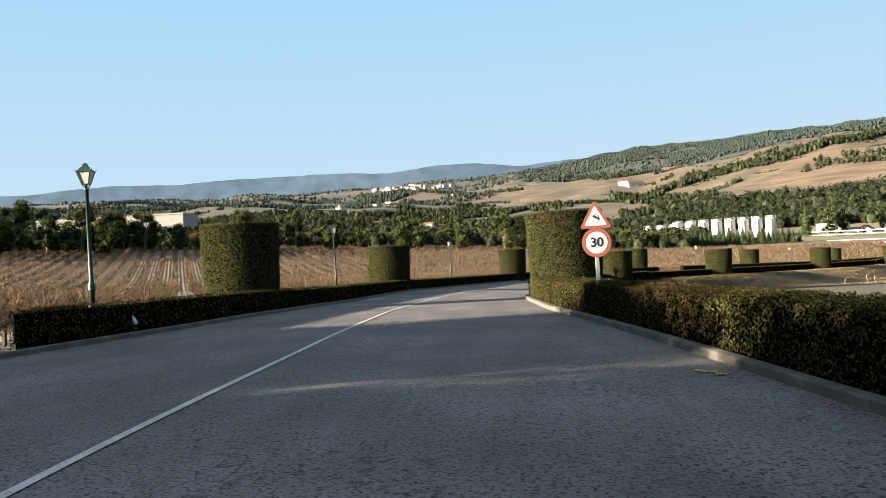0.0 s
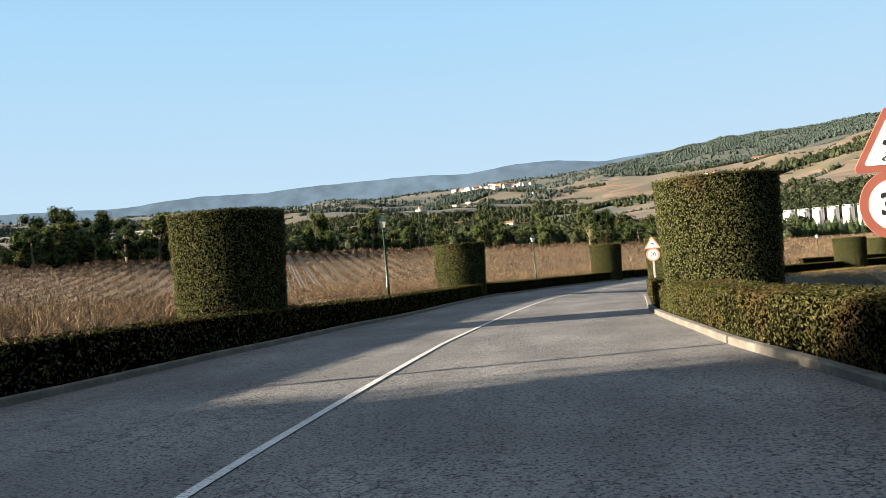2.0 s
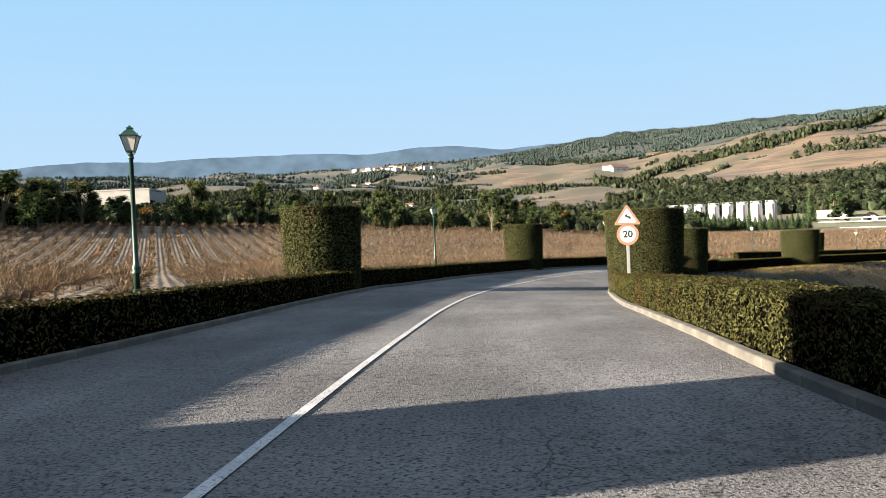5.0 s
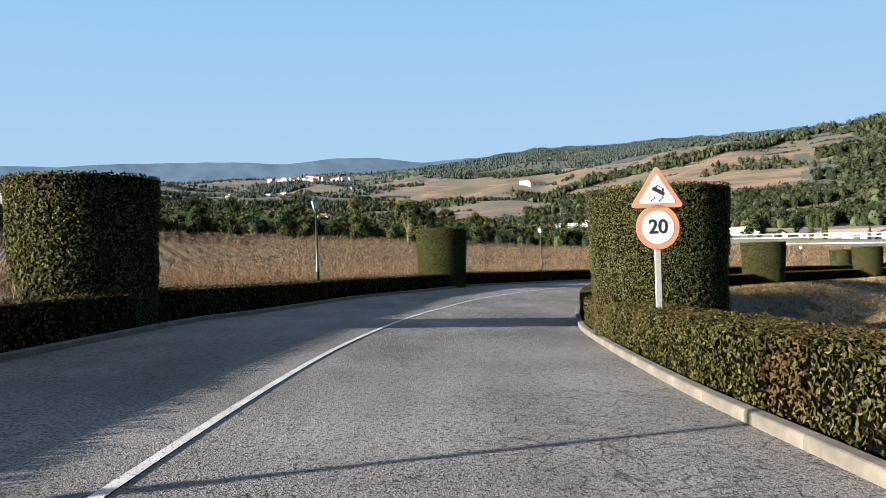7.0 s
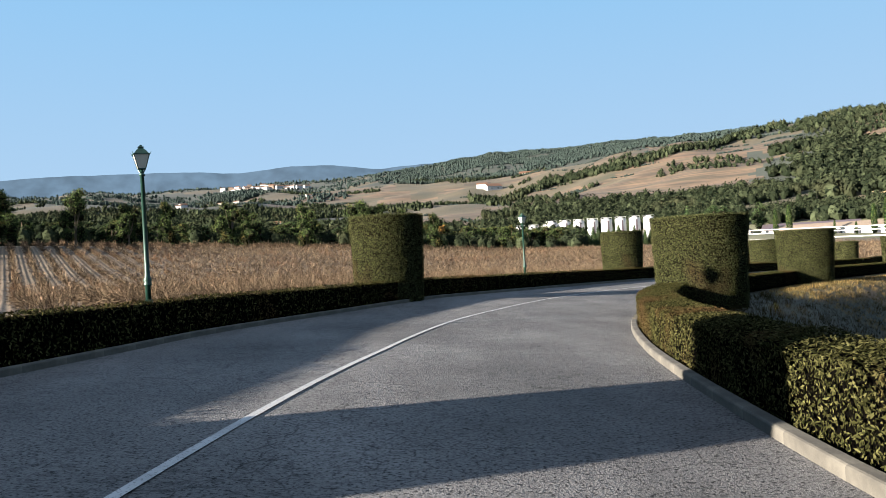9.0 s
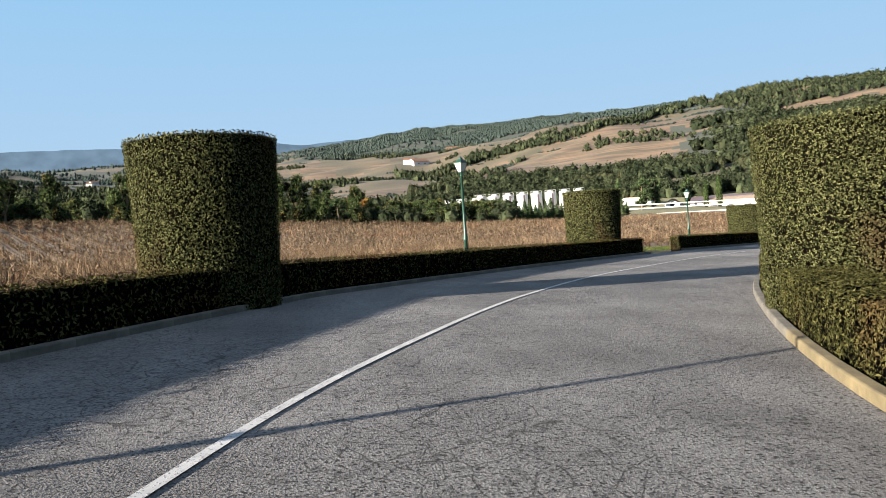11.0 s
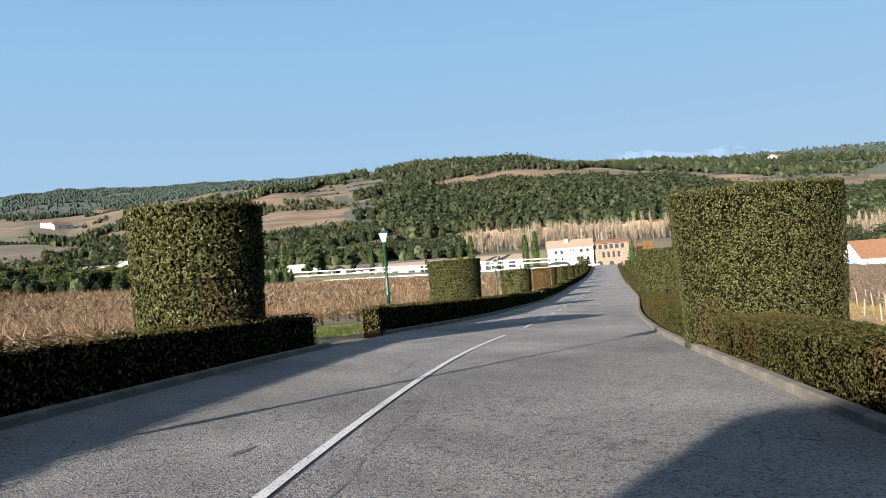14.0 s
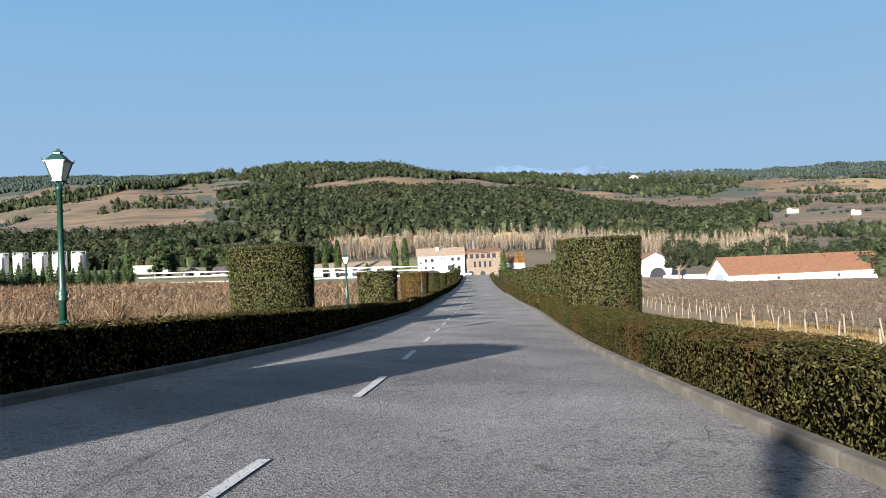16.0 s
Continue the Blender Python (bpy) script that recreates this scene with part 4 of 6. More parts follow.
def make_sign(x, y, centre_z, text, side, tri_low, tri_top, red, turn, label):
    g = ground(x, y)
    sign = thing("road_sign", label, "road sign", x, y, g, turn)
    c = centre_z - g
    bm = bmesh.new()
    box(bm, -0.04, 0.012, -0.2, 0.04, 0.052, c + tri_top - 0.12, 0.006)
    part("post", bm, GALVANISED, sign, "square galvanised steel post")
    round_plate = plate("speed_disc", disc(0.30), 0.0, 0.012, red, sign, c, "red-rimmed white disc")
    plate("disc_face", disc(0.222), 0.012, 0.016, SIGN_WHITE, round_plate, c)
    cu = bpy.data.curves.new("speed_number", "FONT")
    cu.body, cu.size, cu.align_x, cu.align_y, cu.extrude, cu.offset = text, 0.265, "CENTER", "CENTER", 0.0015, 0.006
    ob = new("speed_number_text", cu)
    me = bpy.data.meshes.new_from_object(ob.evaluated_get(bpy.context.evaluated_depsgraph_get()))
    bpy.data.objects.remove(ob)
    me.transform(Matrix.Translation((0, -0.019, c)) @ Matrix.Rotation(math.pi / 2, 4, "X") @ Matrix.Diagonal((1.02, 1, 1, 1)))
    part("number", me, SIGN_BLACK, round_plate, "bold black number " + text)
    outline = rounded([(-side / 2, tri_low), (side / 2, tri_low), (0, tri_top)], 0.035)
    tri = plate("warning_triangle", outline, 0.0, 0.012, red, sign, c, "red-bordered slippery road triangle")
    mid, k = tri_low + (tri_top - tri_low) / 3, 0.70
    inner = rounded([(-side / 2 * k, mid + (tri_low - mid) * k), (side / 2 * k, mid + (tri_low - mid) * k), (0, mid + (tri_top - mid) * k)], 0.02)
    plate("triangle_face", inner, 0.012, 0.016, SIGN_WHITE, tri, c)
    s = side / 0.7
    spin = Matrix.Rotation(radians(-28), 2)
    def turned_outline(pts, dx, dz):
        return [tuple(spin @ Vector((px * s, pz * s)) + Vector((dx * s, mid + dz * s))) for px, pz in pts]
    plate("car_body", turned_outline([(-0.085, -0.03), (0.085, -0.03), (0.085, 0.012), (0.06, 0.018), (0.045, 0.058), (-0.05, 0.058), (-0.068, 0.018), (-0.085, 0.012)], 0.02, 0.03), 0.016, 0.019, SIGN_BLACK, tri, c)
    plate("car_window", turned_outline([(-0.04, 0.022), (0.036, 0.022), (0.028, 0.046), (-0.034, 0.046)], 0.02, 0.03), 0.019, 0.021, SIGN_WHITE, tri, c)
    for dx in (-0.055, 0.05):
        wave = [(dx + 0.025 * math.sin(i * 0.9), -0.035 - i * 0.011) for i in range(8)]
        pts = [(px - 0.008, pz) for px, pz in wave] + [(px + 0.008, pz) for px, pz in wave[::-1]]
        plate("skid_mark", [(px * s, mid + pz * s) for px, pz in pts], 0.016, 0.019, SIGN_BLACK, tri, c)


make_sign(4.2, 2.25, 1.38, "30", 0.67, 0.29, 0.875, SIGN_RED, 8, "pair of road signs on one post: slippery road, speed 30")
make_sign(4.37, 31.18, 0.83, "20", 0.76, 0.265, 0.84, SIGN_ORANGE, 2, "sun-bleached pair of road signs: slippery road, speed 20")


# ---- trees ----
BARK = plain("bark", (0.10, 0.075, 0.05), 0.95, vary=0.4, scale=8, relief=0.6)
# Lumps inside the crowns: their shade is put into this dark colour.
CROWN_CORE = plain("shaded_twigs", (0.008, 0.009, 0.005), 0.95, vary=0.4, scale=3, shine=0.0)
PINE = foliage("pine_needles", (0.0115, 0.0208, 0.0103), (0.0253, 0.0415, 0.0173), (0.0518, 0.0714, 0.0276), (0.0691, 0.0749, 0.0288), 0.05, 0.25)
OAK = foliage("oak_leaves", (0.012, 0.0192, 0.0084), (0.0288, 0.0432, 0.0144), (0.066, 0.084, 0.0288), (0.132, 0.09, 0.03), 0.08, 0.25)
HOLM = foliage("holm_oak_leaves", (0.0096, 0.012, 0.0064), (0.0216, 0.0272, 0.0152), (0.044, 0.052, 0.0336), (0.056, 0.048, 0.028), 0.05, 0.4)
CYPRESS = foliage("cypress_leaves", (0.0064, 0.0144, 0.0064), (0.016, 0.028, 0.0096), (0.04, 0.052, 0.016), (0.048, 0.048, 0.016), 0.0, 0.4)
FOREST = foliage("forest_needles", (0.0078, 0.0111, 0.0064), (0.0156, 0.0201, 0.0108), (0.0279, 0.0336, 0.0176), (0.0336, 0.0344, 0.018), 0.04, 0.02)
# Haze over the far woods is put into this bluish green.
HAZED_FOREST = foliage("haze_tinted_forest", (0.019, 0.0265, 0.0235), (0.0235, 0.0325, 0.0285), (0.029, 0.039, 0.0325), (0.033, 0.04, 0.032), 0.03, 0.01)
BARE = foliage("bare_twigs", (0.065, 0.0533, 0.0403), (0.117, 0.0975, 0.0728), (0.182, 0.1534, 0.1144), (0.143, 0.0975, 0.0585), 0.06, 0.2)
RUSSET = foliage("autumn_leaves", (0.075, 0.0375, 0.0112), (0.15, 0.0713, 0.0188), (0.225, 0.1275, 0.0375), (0.09, 0.0675, 0.0225), 0.06, 0.3)


def clumps(centres, radii, per, size, rng, flat=0.75):
    """Leaf clumps on the outside of several rounded masses."""
    out_p, out_n = [], []
    for c, r in zip(centres, radii):
        d = rng.normal(0, 1, (per, 3))
        d /= np.linalg.norm(d, axis=1)[:, None]
        d[:, 2] = np.where(d[:, 2] < -0.5, -d[:, 2], d[:, 2])
        rad = r * rng.uniform(0.55, 1.08, per)[:, None]
        out_p.append(np.array(c) + d * rad * np.array((1, 1, flat)))
        out_n.append(d)
    return np.vstack(out_p), np.vstack(out_n)


def limb(bm, a, b, ra, rb, sides_n=6):
    a, b = Vector(a), Vector(b)
    m = Matrix.Translation((a + b) / 2) @ (b - a).to_track_quat("Z", "Y").to_matrix().to_4x4()
    bmesh.ops.create_cone(bm, cap_ends=True, segments=sides_n, radius1=ra, radius2=rb, depth=(b - a).length, matrix=m)


def tree_meshes(kind, seed):
    """Trunk with limbs, and crown, of a tree 10 m tall."""
    rng = np.random.RandomState(seed)
    bm, inner = bmesh.new(), 0
    if kind == "pine":
        lean = rng.uniform(-0.5, 0.5, 2)
        limb(bm, (0, 0, -0.3), (lean[0] * 0.5, lean[1] * 0.5, 4), 0.26, 0.19, 8)
        limb(bm, (lean[0] * 0.5, lean[1] * 0.5, 4), (lean[0], lean[1], 8.6), 0.19, 0.07, 8)
        cs, rs = [], []
        for k in range(18):
            a, h = rng.uniform(0, 6.28), 1.3 + 7.4 * (k + rng.uniform(0, 1)) / 18
            reach = 2.5 * math.sqrt(max(0.03, 1 - ((h - 4.8) / 4.7) ** 2)) * rng.uniform(0.25, 1.0)
            c = (lean[0] * h / 9 + reach * math.cos(a), lean[1] * h / 9 + reach * math.sin(a), h)
            limb(bm, (lean[0] * h / 10, lean[1] * h / 10, max(0.4, h - 0.9)), c, 0.06, 0.025, 4)
            cs.append(c)
            rs.append(rng.uniform(0.9, 1.6))
        cs.append((lean[0], lean[1], 9.0))
        rs.append(1.1)
        p, n = clumps(cs, rs, 210, 0.4, rng)
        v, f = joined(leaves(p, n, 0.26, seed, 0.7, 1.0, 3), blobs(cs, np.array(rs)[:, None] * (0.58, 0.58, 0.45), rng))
        inner = 20 * len(cs)
        leaf = PINE
    elif kind == "oak":
        limb(bm, (0, 0, -0.3), (0.1, 0, 2.6), 0.32, 0.22, 8)
        cs, rs = [], []
        for k in range(20):
            a, h = rng.uniform(0, 6.28), 1.2 + 7.6 * (k + rng.uniform(0, 1)) / 20
            reach = math.sqrt(max(0.05, 1 - ((h - 4.6) / 4.9) ** 2)) * rng.uniform(1.0, 2.9)
            c = (reach * math.cos(a), reach * math.sin(a), h)
            limb(bm, (0.1, 0, 2.4), c, 0.1, 0.03, 5)
            cs.append(c)
            rs.append(rng.uniform(1.2, 1.9))
        p, n = clumps(cs, rs, 250, 0.4, rng, 0.85)
        v, f = joined(leaves(p, n, 0.3, seed, 0.65, 1.0, 3), blobs(cs, np.array(rs)[:, None] * (0.6, 0.6, 0.5), rng))
        inner = 20 * len(cs)
        leaf = OAK
    elif kind == "holm":
        limb(bm, (0, 0, -0.3), (0.1, 0, 2.4), 0.34, 0.24, 8)
        cs, rs = [(0.0, 0.0, 5.4)], [3.2]
        for k in range(22):
            a, e = k * 2.4 + rng.uniform(-0.3, 0.3), rng.uniform(-0.6, 1.0)
            reach = 3.3 * math.sqrt(max(0.05, 1 - e * e))
            c = (reach * math.cos(a), reach * math.sin(a), 5.4 + 3.1 * e)
            limb(bm, (0.1, 0, 2.2), c, 0.1, 0.03, 5)
            cs.append(c)
            rs.append(rng.uniform(1.2, 1.7))
        p, n = clumps(cs, rs, 330, 0.3, rng, 0.9)
        v, f = joined(leaves(p, n, 0.27, seed, 0.8, 1.0, 3), blobs(cs, np.array(rs)[:, None] * (0.62, 0.62, 0.55), rng))
        inner = 20 * len(cs)
        leaf = HOLM
    elif kind == "conifer":
        limb(bm, (0, 0, -0.3), (0, 0, 9.4), 0.2, 0.04, 7)
        m = 1500
        h = 10 * (1 - np.sqrt(rng.uniform(0, 1, m))) * 0.95 + 0.5
        a = rng.uniform(0, 6.28, m)
        tier = 0.75 + 0.25 * np.sin(h * 5.5 + rng.uniform(0, 6.28))
        r = (10.4 - h) * 0.26 * tier * rng.uniform(0.5, 1.1, m)
        p = np.stack([r * np.cos(a), r * np.sin(a), h], 1)
        v, f = leaves(p, np.stack([np.cos(a), np.sin(a), np.full(m, -0.2)], 1), 0.42, seed, 0.6, 1.4)
        leaf = PINE
    elif kind == "cypress":
        limb(bm, (0, 0, -0.3), (0, 0, 9.2), 0.16, 0.03, 7)
        m = 1300
        h = rng.uniform(0.3, 10, m)
        a = rng.uniform(0, 6.28, m)
        r = 0.95 * np.clip(np.sin(np.clip(h / 10.2, 0, 1) ** 0.7 * math.pi) + 0.12, 0, 1) ** 0.6 * rng.uniform(0.7, 1.08, m)
        p = np.stack([r * np.cos(a), r * np.sin(a), h], 1)
        v, f = leaves(p, np.stack([np.cos(a), np.sin(a), np.full(m, 0.4)], 1), 0.34, seed, 0.5, 1.5)
        leaf = CYPRESS
    else:
        limb(bm, (0, 0, -0.3), (0.1, 0, 5), 0.2, 0.1, 7)
        ends = []
        for k in range(26):
            a, h = rng.uniform(0, 6.28), rng.uniform(2.0, 5.5)
            e = np.array((rng.uniform(0.8, 2.2) * math.cos(a), rng.uniform(0.8, 2.2) * math.sin(a), h + rng.uniform(2.2, 4.4)))
            limb(bm, (0.05, 0, h), e, 0.06, 0.02, 4)
            ends.append(e)
        e = np.array(ends)[rng.randint(0, len(ends), 900)] + rng.normal(0, 0.55, (900, 3))
        v, f = leaves(e, np.tile((0.0, 0.0, 1.0), (900, 1)), 0.34, seed, 1.0, 2.2)
        v[:, 2] = np.clip(v[:, 2], 1.5, 10)
        leaf = RUSSET if kind == "autumn" else BARE
    trunk = bpy.data.meshes.new("trunk")
    bm.to_mesh(trunk)
    bm.free()
    trunk.materials.append(BARK)
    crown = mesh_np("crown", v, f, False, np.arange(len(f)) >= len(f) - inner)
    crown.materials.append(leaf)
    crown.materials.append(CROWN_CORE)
    return trunk, crown


TREES = {k: [tree_meshes(k, 100 + 7 * i + len(k)) for i in range(n)] for k, n in (("pine", 4), ("oak", 3), ("holm", 1), ("conifer", 2), ("cypress", 2), ("bare", 2), ("autumn", 1))}
TREE_LABEL = {"pine": "dark green stone pine with a ragged crown", "oak": "dense dark evergreen oak at the field's edge", "holm": "round dense grey-green evergreen oak", "conifer": "young dark conifer in a planted row",
              "cypress": "slender dark cypress beside the estate", "bare": "leafless pale tree with bare twigs", "autumn": "tree with russet autumn leaves"}
TREE_RNG = random.Random(77)


def make_tree(kind, x, y, tall, broad=1.0):
    trunk, crown = TREES[kind][TREE_RNG.randrange(len(TREES[kind]))]
    ob = thing(kind + "_tree", TREE_LABEL[kind], "tree", x, y, ground(x, y) - 0.1, TREE_RNG.uniform(0, 360), "trees of the valley")
    for name, data in (("trunk", trunk), ("crown", crown)):
        part(name, data, None, ob).scale = (tall / 10 * broad, tall / 10 * broad, tall / 10)
    return ob


def polar(az, r):
    return HUB[0] + r * math.sin(radians(az)), HUB[1] + r * math.cos(radians(az))


# the wooded far edge of the field
for k in range(90):
    az = -54 + 68 * k / 89 + TREE_RNG.uniform(-0.5, 0.5)
    x, y = polar(az, TREE_RNG.uniform(194, 216))
    kind = TREE_RNG.choice(["oak", "pine", "oak", "pine", "oak", "oak", "autumn" if k % 9 == 4 else "oak"])
    make_tree(kind, x, y, TREE_RNG.uniform(5.2, 7.2), TREE_RNG.uniform(1.2, 1.6))
for x, y, tall, broad in ((-123, 163, 15.5, 0.95), (-116, 167, 14.0, 0.9), (-128, 160, 13.5, 1.0), (-110.5, 171.5, 10.6, 0.85), (-107, 172, 8.4, 1.0), (-102, 177, 8.6, 0.9), (-99, 178.5, 7.8, 1.1), (-95.5, 179.5, 8.2, 1.0), (-90, 183, 8.2, 1.1), (-84, 186, 7.6, 1.1), (-69.5, 192.5, 12.2, 0.9), (-66.5, 194, 9.5, 0.9), (-55.2, 197.2, 12.4, 0.72),
                          (-45.5, 199.5, 9.2, 0.9), (-37.5, 201.5, 10.4, 0.75), (-25.4, 203.5, 10.6, 0.85), (-22, 204, 9.2, 0.9), (-9.7, 205, 10.2, 0.8), (2.0, 205, 11.2, 0.95), (6.2, 206, 10.6, 0.9), (11, 206.5, 9.4, 0.9), (19, 207, 9.0, 0.9)):
    make_tree("oak", x, y, tall, broad)
for k in range(14):
    x, y = polar(-62 + 2.0 * k, TREE_RNG.uniform(150, 176))
    make_tree(TREE_RNG.choice(["pine", "oak", "oak"]), x, y, TREE_RNG.uniform(9.5, 13), 1.15)
# the planted row before the tanks
for k in range(44):
    x, y = polar(7.0 + 16.5 * k / 43, 203 + k * 0.6 + 5 * (k % 2))
    make_tree("conifer", x, y, TREE_RNG.uniform(4.2, 6.6), TREE_RNG.uniform(1.2, 1.6))
# trees that shade the start of the way, behind the viewer
for k in range(18):
    y = -33.4 + 1.55 * k if k < 13 else -12.6 + 1.35 * (k - 13)
    make_tree("bare" if k in (11, 13) else "holm", -20 + TREE_RNG.uniform(-0.8, 0.8), y + TREE_RNG.uniform(-0.3, 0.3), TREE_RNG.uniform(6.3, 6.7) - (2.0 if k in (12, 14) else 0.0), 1.3)


def make_woods(name, label, where, count, tall, seed, mats, per=42, grain=0.2, solid=True, long=1.0, broad=1.2, core=0.76):
    """Far woods as one mass of many small crowns, each an uneven heap of leaf clumps."""
    rng = np.random.RandomState(seed)
    pts = []
    while sum(len(p) for p in pts) < count:
        az, r = rng.uniform(where[0], where[1], count * 2), np.sqrt(rng.uniform(where[2] ** 2, where[3] ** 2, count * 2))
        x, y = HUB[0] + r * np.sin(np.radians(az)), HUB[1] + r * np.cos(np.radians(az))
        edge = 0.06 * (where[1] - where[0])
        swing = 1.6 * edge * lumps(x, y, 170, seed + 8) + 0.7 * edge * lumps(x, y, 50, seed + 9)
        ok = (az > where[0] + edge + swing) & (az < where[1] - edge + swing)
        dens = lumps(x, y, where[4], seed + 3) + 0.4 * lumps(x, y, where[4] / 3, seed + 4)
        ok &= dens > where[5]
        if len(where) > 6:
            level = height(x, y) / where[6] + 0.5 * lumps(x, y, 240, seed + 6)
            ok &= np.abs(level % 1.0 - 0.5) < 0.03
        pts.append(np.stack([x[ok], y[ok]], 1))
    p = np.vstack(pts)[:count]
    z = height(p[:, 0], p[:, 1])
    h = tall * rng.uniform(0.55, 1.25, count)
    d = rng.normal(0, 1, (count, per, 3))
    d /= np.linalg.norm(d, axis=2)[..., None]
    d[..., 2] = np.abs(d[..., 2]) * 1.15 - 0.15
    rad = rng.uniform(0.75, 1.1, (count, per, 1))
    wide = h * rng.uniform(0.28, 0.42, count) * broad
    shape = np.stack([wide, wide, h * 0.60], 1)
    mid = np.c_[p, z + h * 0.36]
    c = (mid[:, None, :] + d * rad * shape[:, None, :]).reshape(-1, 1, 3)
    v, f = leaves(c[:, 0], d.reshape(-1, 3), 1.0, seed + 5, 0.55, long, 3)
    v = (c + (v.reshape(-1, 3, 3) - c) * np.repeat(h * grain, per)[:, None, None]).reshape(-1, 3)
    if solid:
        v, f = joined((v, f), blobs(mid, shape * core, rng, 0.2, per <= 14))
    part(name, mesh_np(name, v, f), mats, kind="stuff", label=label, category="woods")


make_woods("valley_woods", "mixed woods on the valley floor behind the field", (-55, 16, 208, 460, 120, -0.8), 3200, 7.0, 201, FOREST, 24, 0.2)
make_woods("field_edge_bushes", "dense dark bushes along the field's far edge", (-58, 18, 190, 226, 60, -0.9), 620, 4.6, 213, FOREST, 110, 0.12)
make_woods("tank_woods", "pine woods behind the tanks and sheds", (8, 36, 390, 600, 200, -0.8), 2200, 7.5, 202, FOREST, 34, 0.18)
make_woods("hill_forest", "dense pine forest covering the facing slope", (29, 66, 522, 868, 400, -1.3), 5400, 10, 203, FOREST, 20, 0.26)
make_woods("ridge_forest", "pine forest along the ridge", (27, 66, 1015, 1500, 380, -1.0), 6000, 8.6, 204, FOREST, 14, 0.19, broad=1.35, core=0.88)
make_woods("northern_forest", "dark forest along the crest of the terraced slope", (1, 31, 1560, 2750, 600, -0.75), 17000, 7.0, 210, HAZED_FOREST, 5, 0.3, broad=1.5, core=0.92)
make_woods("far_groves", "dark groves and hedgerows on the far slopes", (-50, 95, 450, 1500, 260, 0.62), 5200, 5.6, 205, FOREST, 14, 0.22, broad=1.4, core=0.85)
make_woods("far_ridge_forest", "forest on the distant ridge", (-45, 95, 1650, 3000, 500, -0.3), 11000, 7.0, 206, HAZED_FOREST, 5, 0.3, broad=1.5, core=0.92)
make_woods("terrace_hedgerows", "dark hedgerows and bushes along the terrace banks", (-40, 34, 560, 1500, 300, 0.1, 21.0), 4200, 2.4, 211, HAZED_FOREST, 6, 0.3, broad=1.9, core=0.9)
make_woods("eastern_hedgerows", "bushes along the terrace banks of the eastern slope", (52, 95, 560, 1500, 300, -0.5, 12.0), 1200, 3.2, 212, HAZED_FOREST, 10, 0.34, broad=2.2)
make_woods("eastern_woods", "rounded woods behind the barns", (58, 100, 235, 420, 140, -0.35), 700, 8.5, 207, FOREST, 150, 0.11)
make_woods("hilltop_forest", "pines over the brow of the facing hill", (31, 47, 950, 1065, 300, -1.6), 800, 9, 215, FOREST, 14, 0.25)
make_woods("eastern_ridge_forest", "dark woods along the crest of the eastern slope", (57, 80, 1480, 1950, 500, -0.9), 6000, 7.0, 214, HAZED_FOREST, 5, 0.3, broad=1.5, core=0.92)


def make_belt(name, label, line, width, count, tall, seed, mats, per=16, grain=0.24):
    """A belt of trees along a line of (bearing, distance) points, wider and thinner by turns."""
    rng = np.random.RandomState(seed)
    q = resample(np.array([polar(a, r) for a, r in line]), 4.0)
    k = rng.randint(0, len(q), count)
    p = q[k] + sides(q)[k] * (width * (0.7 + 0.5 * lumps(q[k, 0], q[k, 1], 110, seed)) * rng.uniform(-0.5, 0.5, count))[:, None] + rng.normal(0, 2.0, (count, 2))
    h = tall * rng.uniform(0.5, 1.25, count)
    wide = h * rng.uniform(0.3, 0.45, count)
    shape, mid = np.stack([wide, wide, h * 0.55], 1), np.c_[p, height(p[:, 0], p[:, 1]) + h * 0.42]
    d = rng.normal(0, 1, (count, per, 3))
    d /= np.linalg.norm(d, axis=2)[..., None]
    c = (mid[:, None, :] + d * shape[:, None, :] * rng.uniform(0.75, 1.1, (count, per, 1))).reshape(-1, 3)
    v, f = leaves(c, d.reshape(-1, 3), 1.0, seed + 1, 0.55, 1.0, 3)
    v = (c[:, None] + (v.reshape(-1, 3, 3) - c[:, None]) * np.repeat(h * grain, per)[:, None, None]).reshape(-1, 3)
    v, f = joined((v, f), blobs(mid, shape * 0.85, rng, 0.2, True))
    part(name, mesh_np(name, v, f), mats, kind="stuff", label=label, category="woods")


make_belt("slope_woodland", "dark belt of pines climbing across the terraces", [(8.0, 1010), (10.4, 1016), (13, 1010), (15.8, 1024), (18.6, 965), (21.3, 930), (23.4, 985), (25.8, 1050), (28, 1120)], 46, 900, 9, 221, FOREST)
make_belt("slope_woodland", "band of trees along the foot of the terraced slope", [(-12, 760), (-4, 800), (3, 860), (8, 930), (11.5, 960)], 60, 900, 7, 222, FOREST)
make_belt("slope_woodland", "clump of dark trees on the far slope", [(-10.6, 1480), (-9.2, 1490), (-7.8, 1480)], 80, 420, 9, 223, HAZED_FOREST)
make_belt("slope_woodland", "hedgerow below the crest of the terraced slope", [(3, 1430), (8, 1400), (12, 1380), (16, 1420), (20, 1380)], 26, 700, 7, 224, HAZED_FOREST)
make_woods("lower_slope_woods", "mixed woods on the lower slope", (-42, 3, 455, 930, 240, -0.25), 4600, 5.2, 226, FOREST, 10, 0.26, broad=1.4, core=0.85)
make_woods("western_forest", "hazy woods over the western slopes", (-50, -1, 1120, 1750, 330, -0.15), 6500, 6.0, 225, HAZED_FOREST, 5, 0.3, broad=1.5, core=0.92)


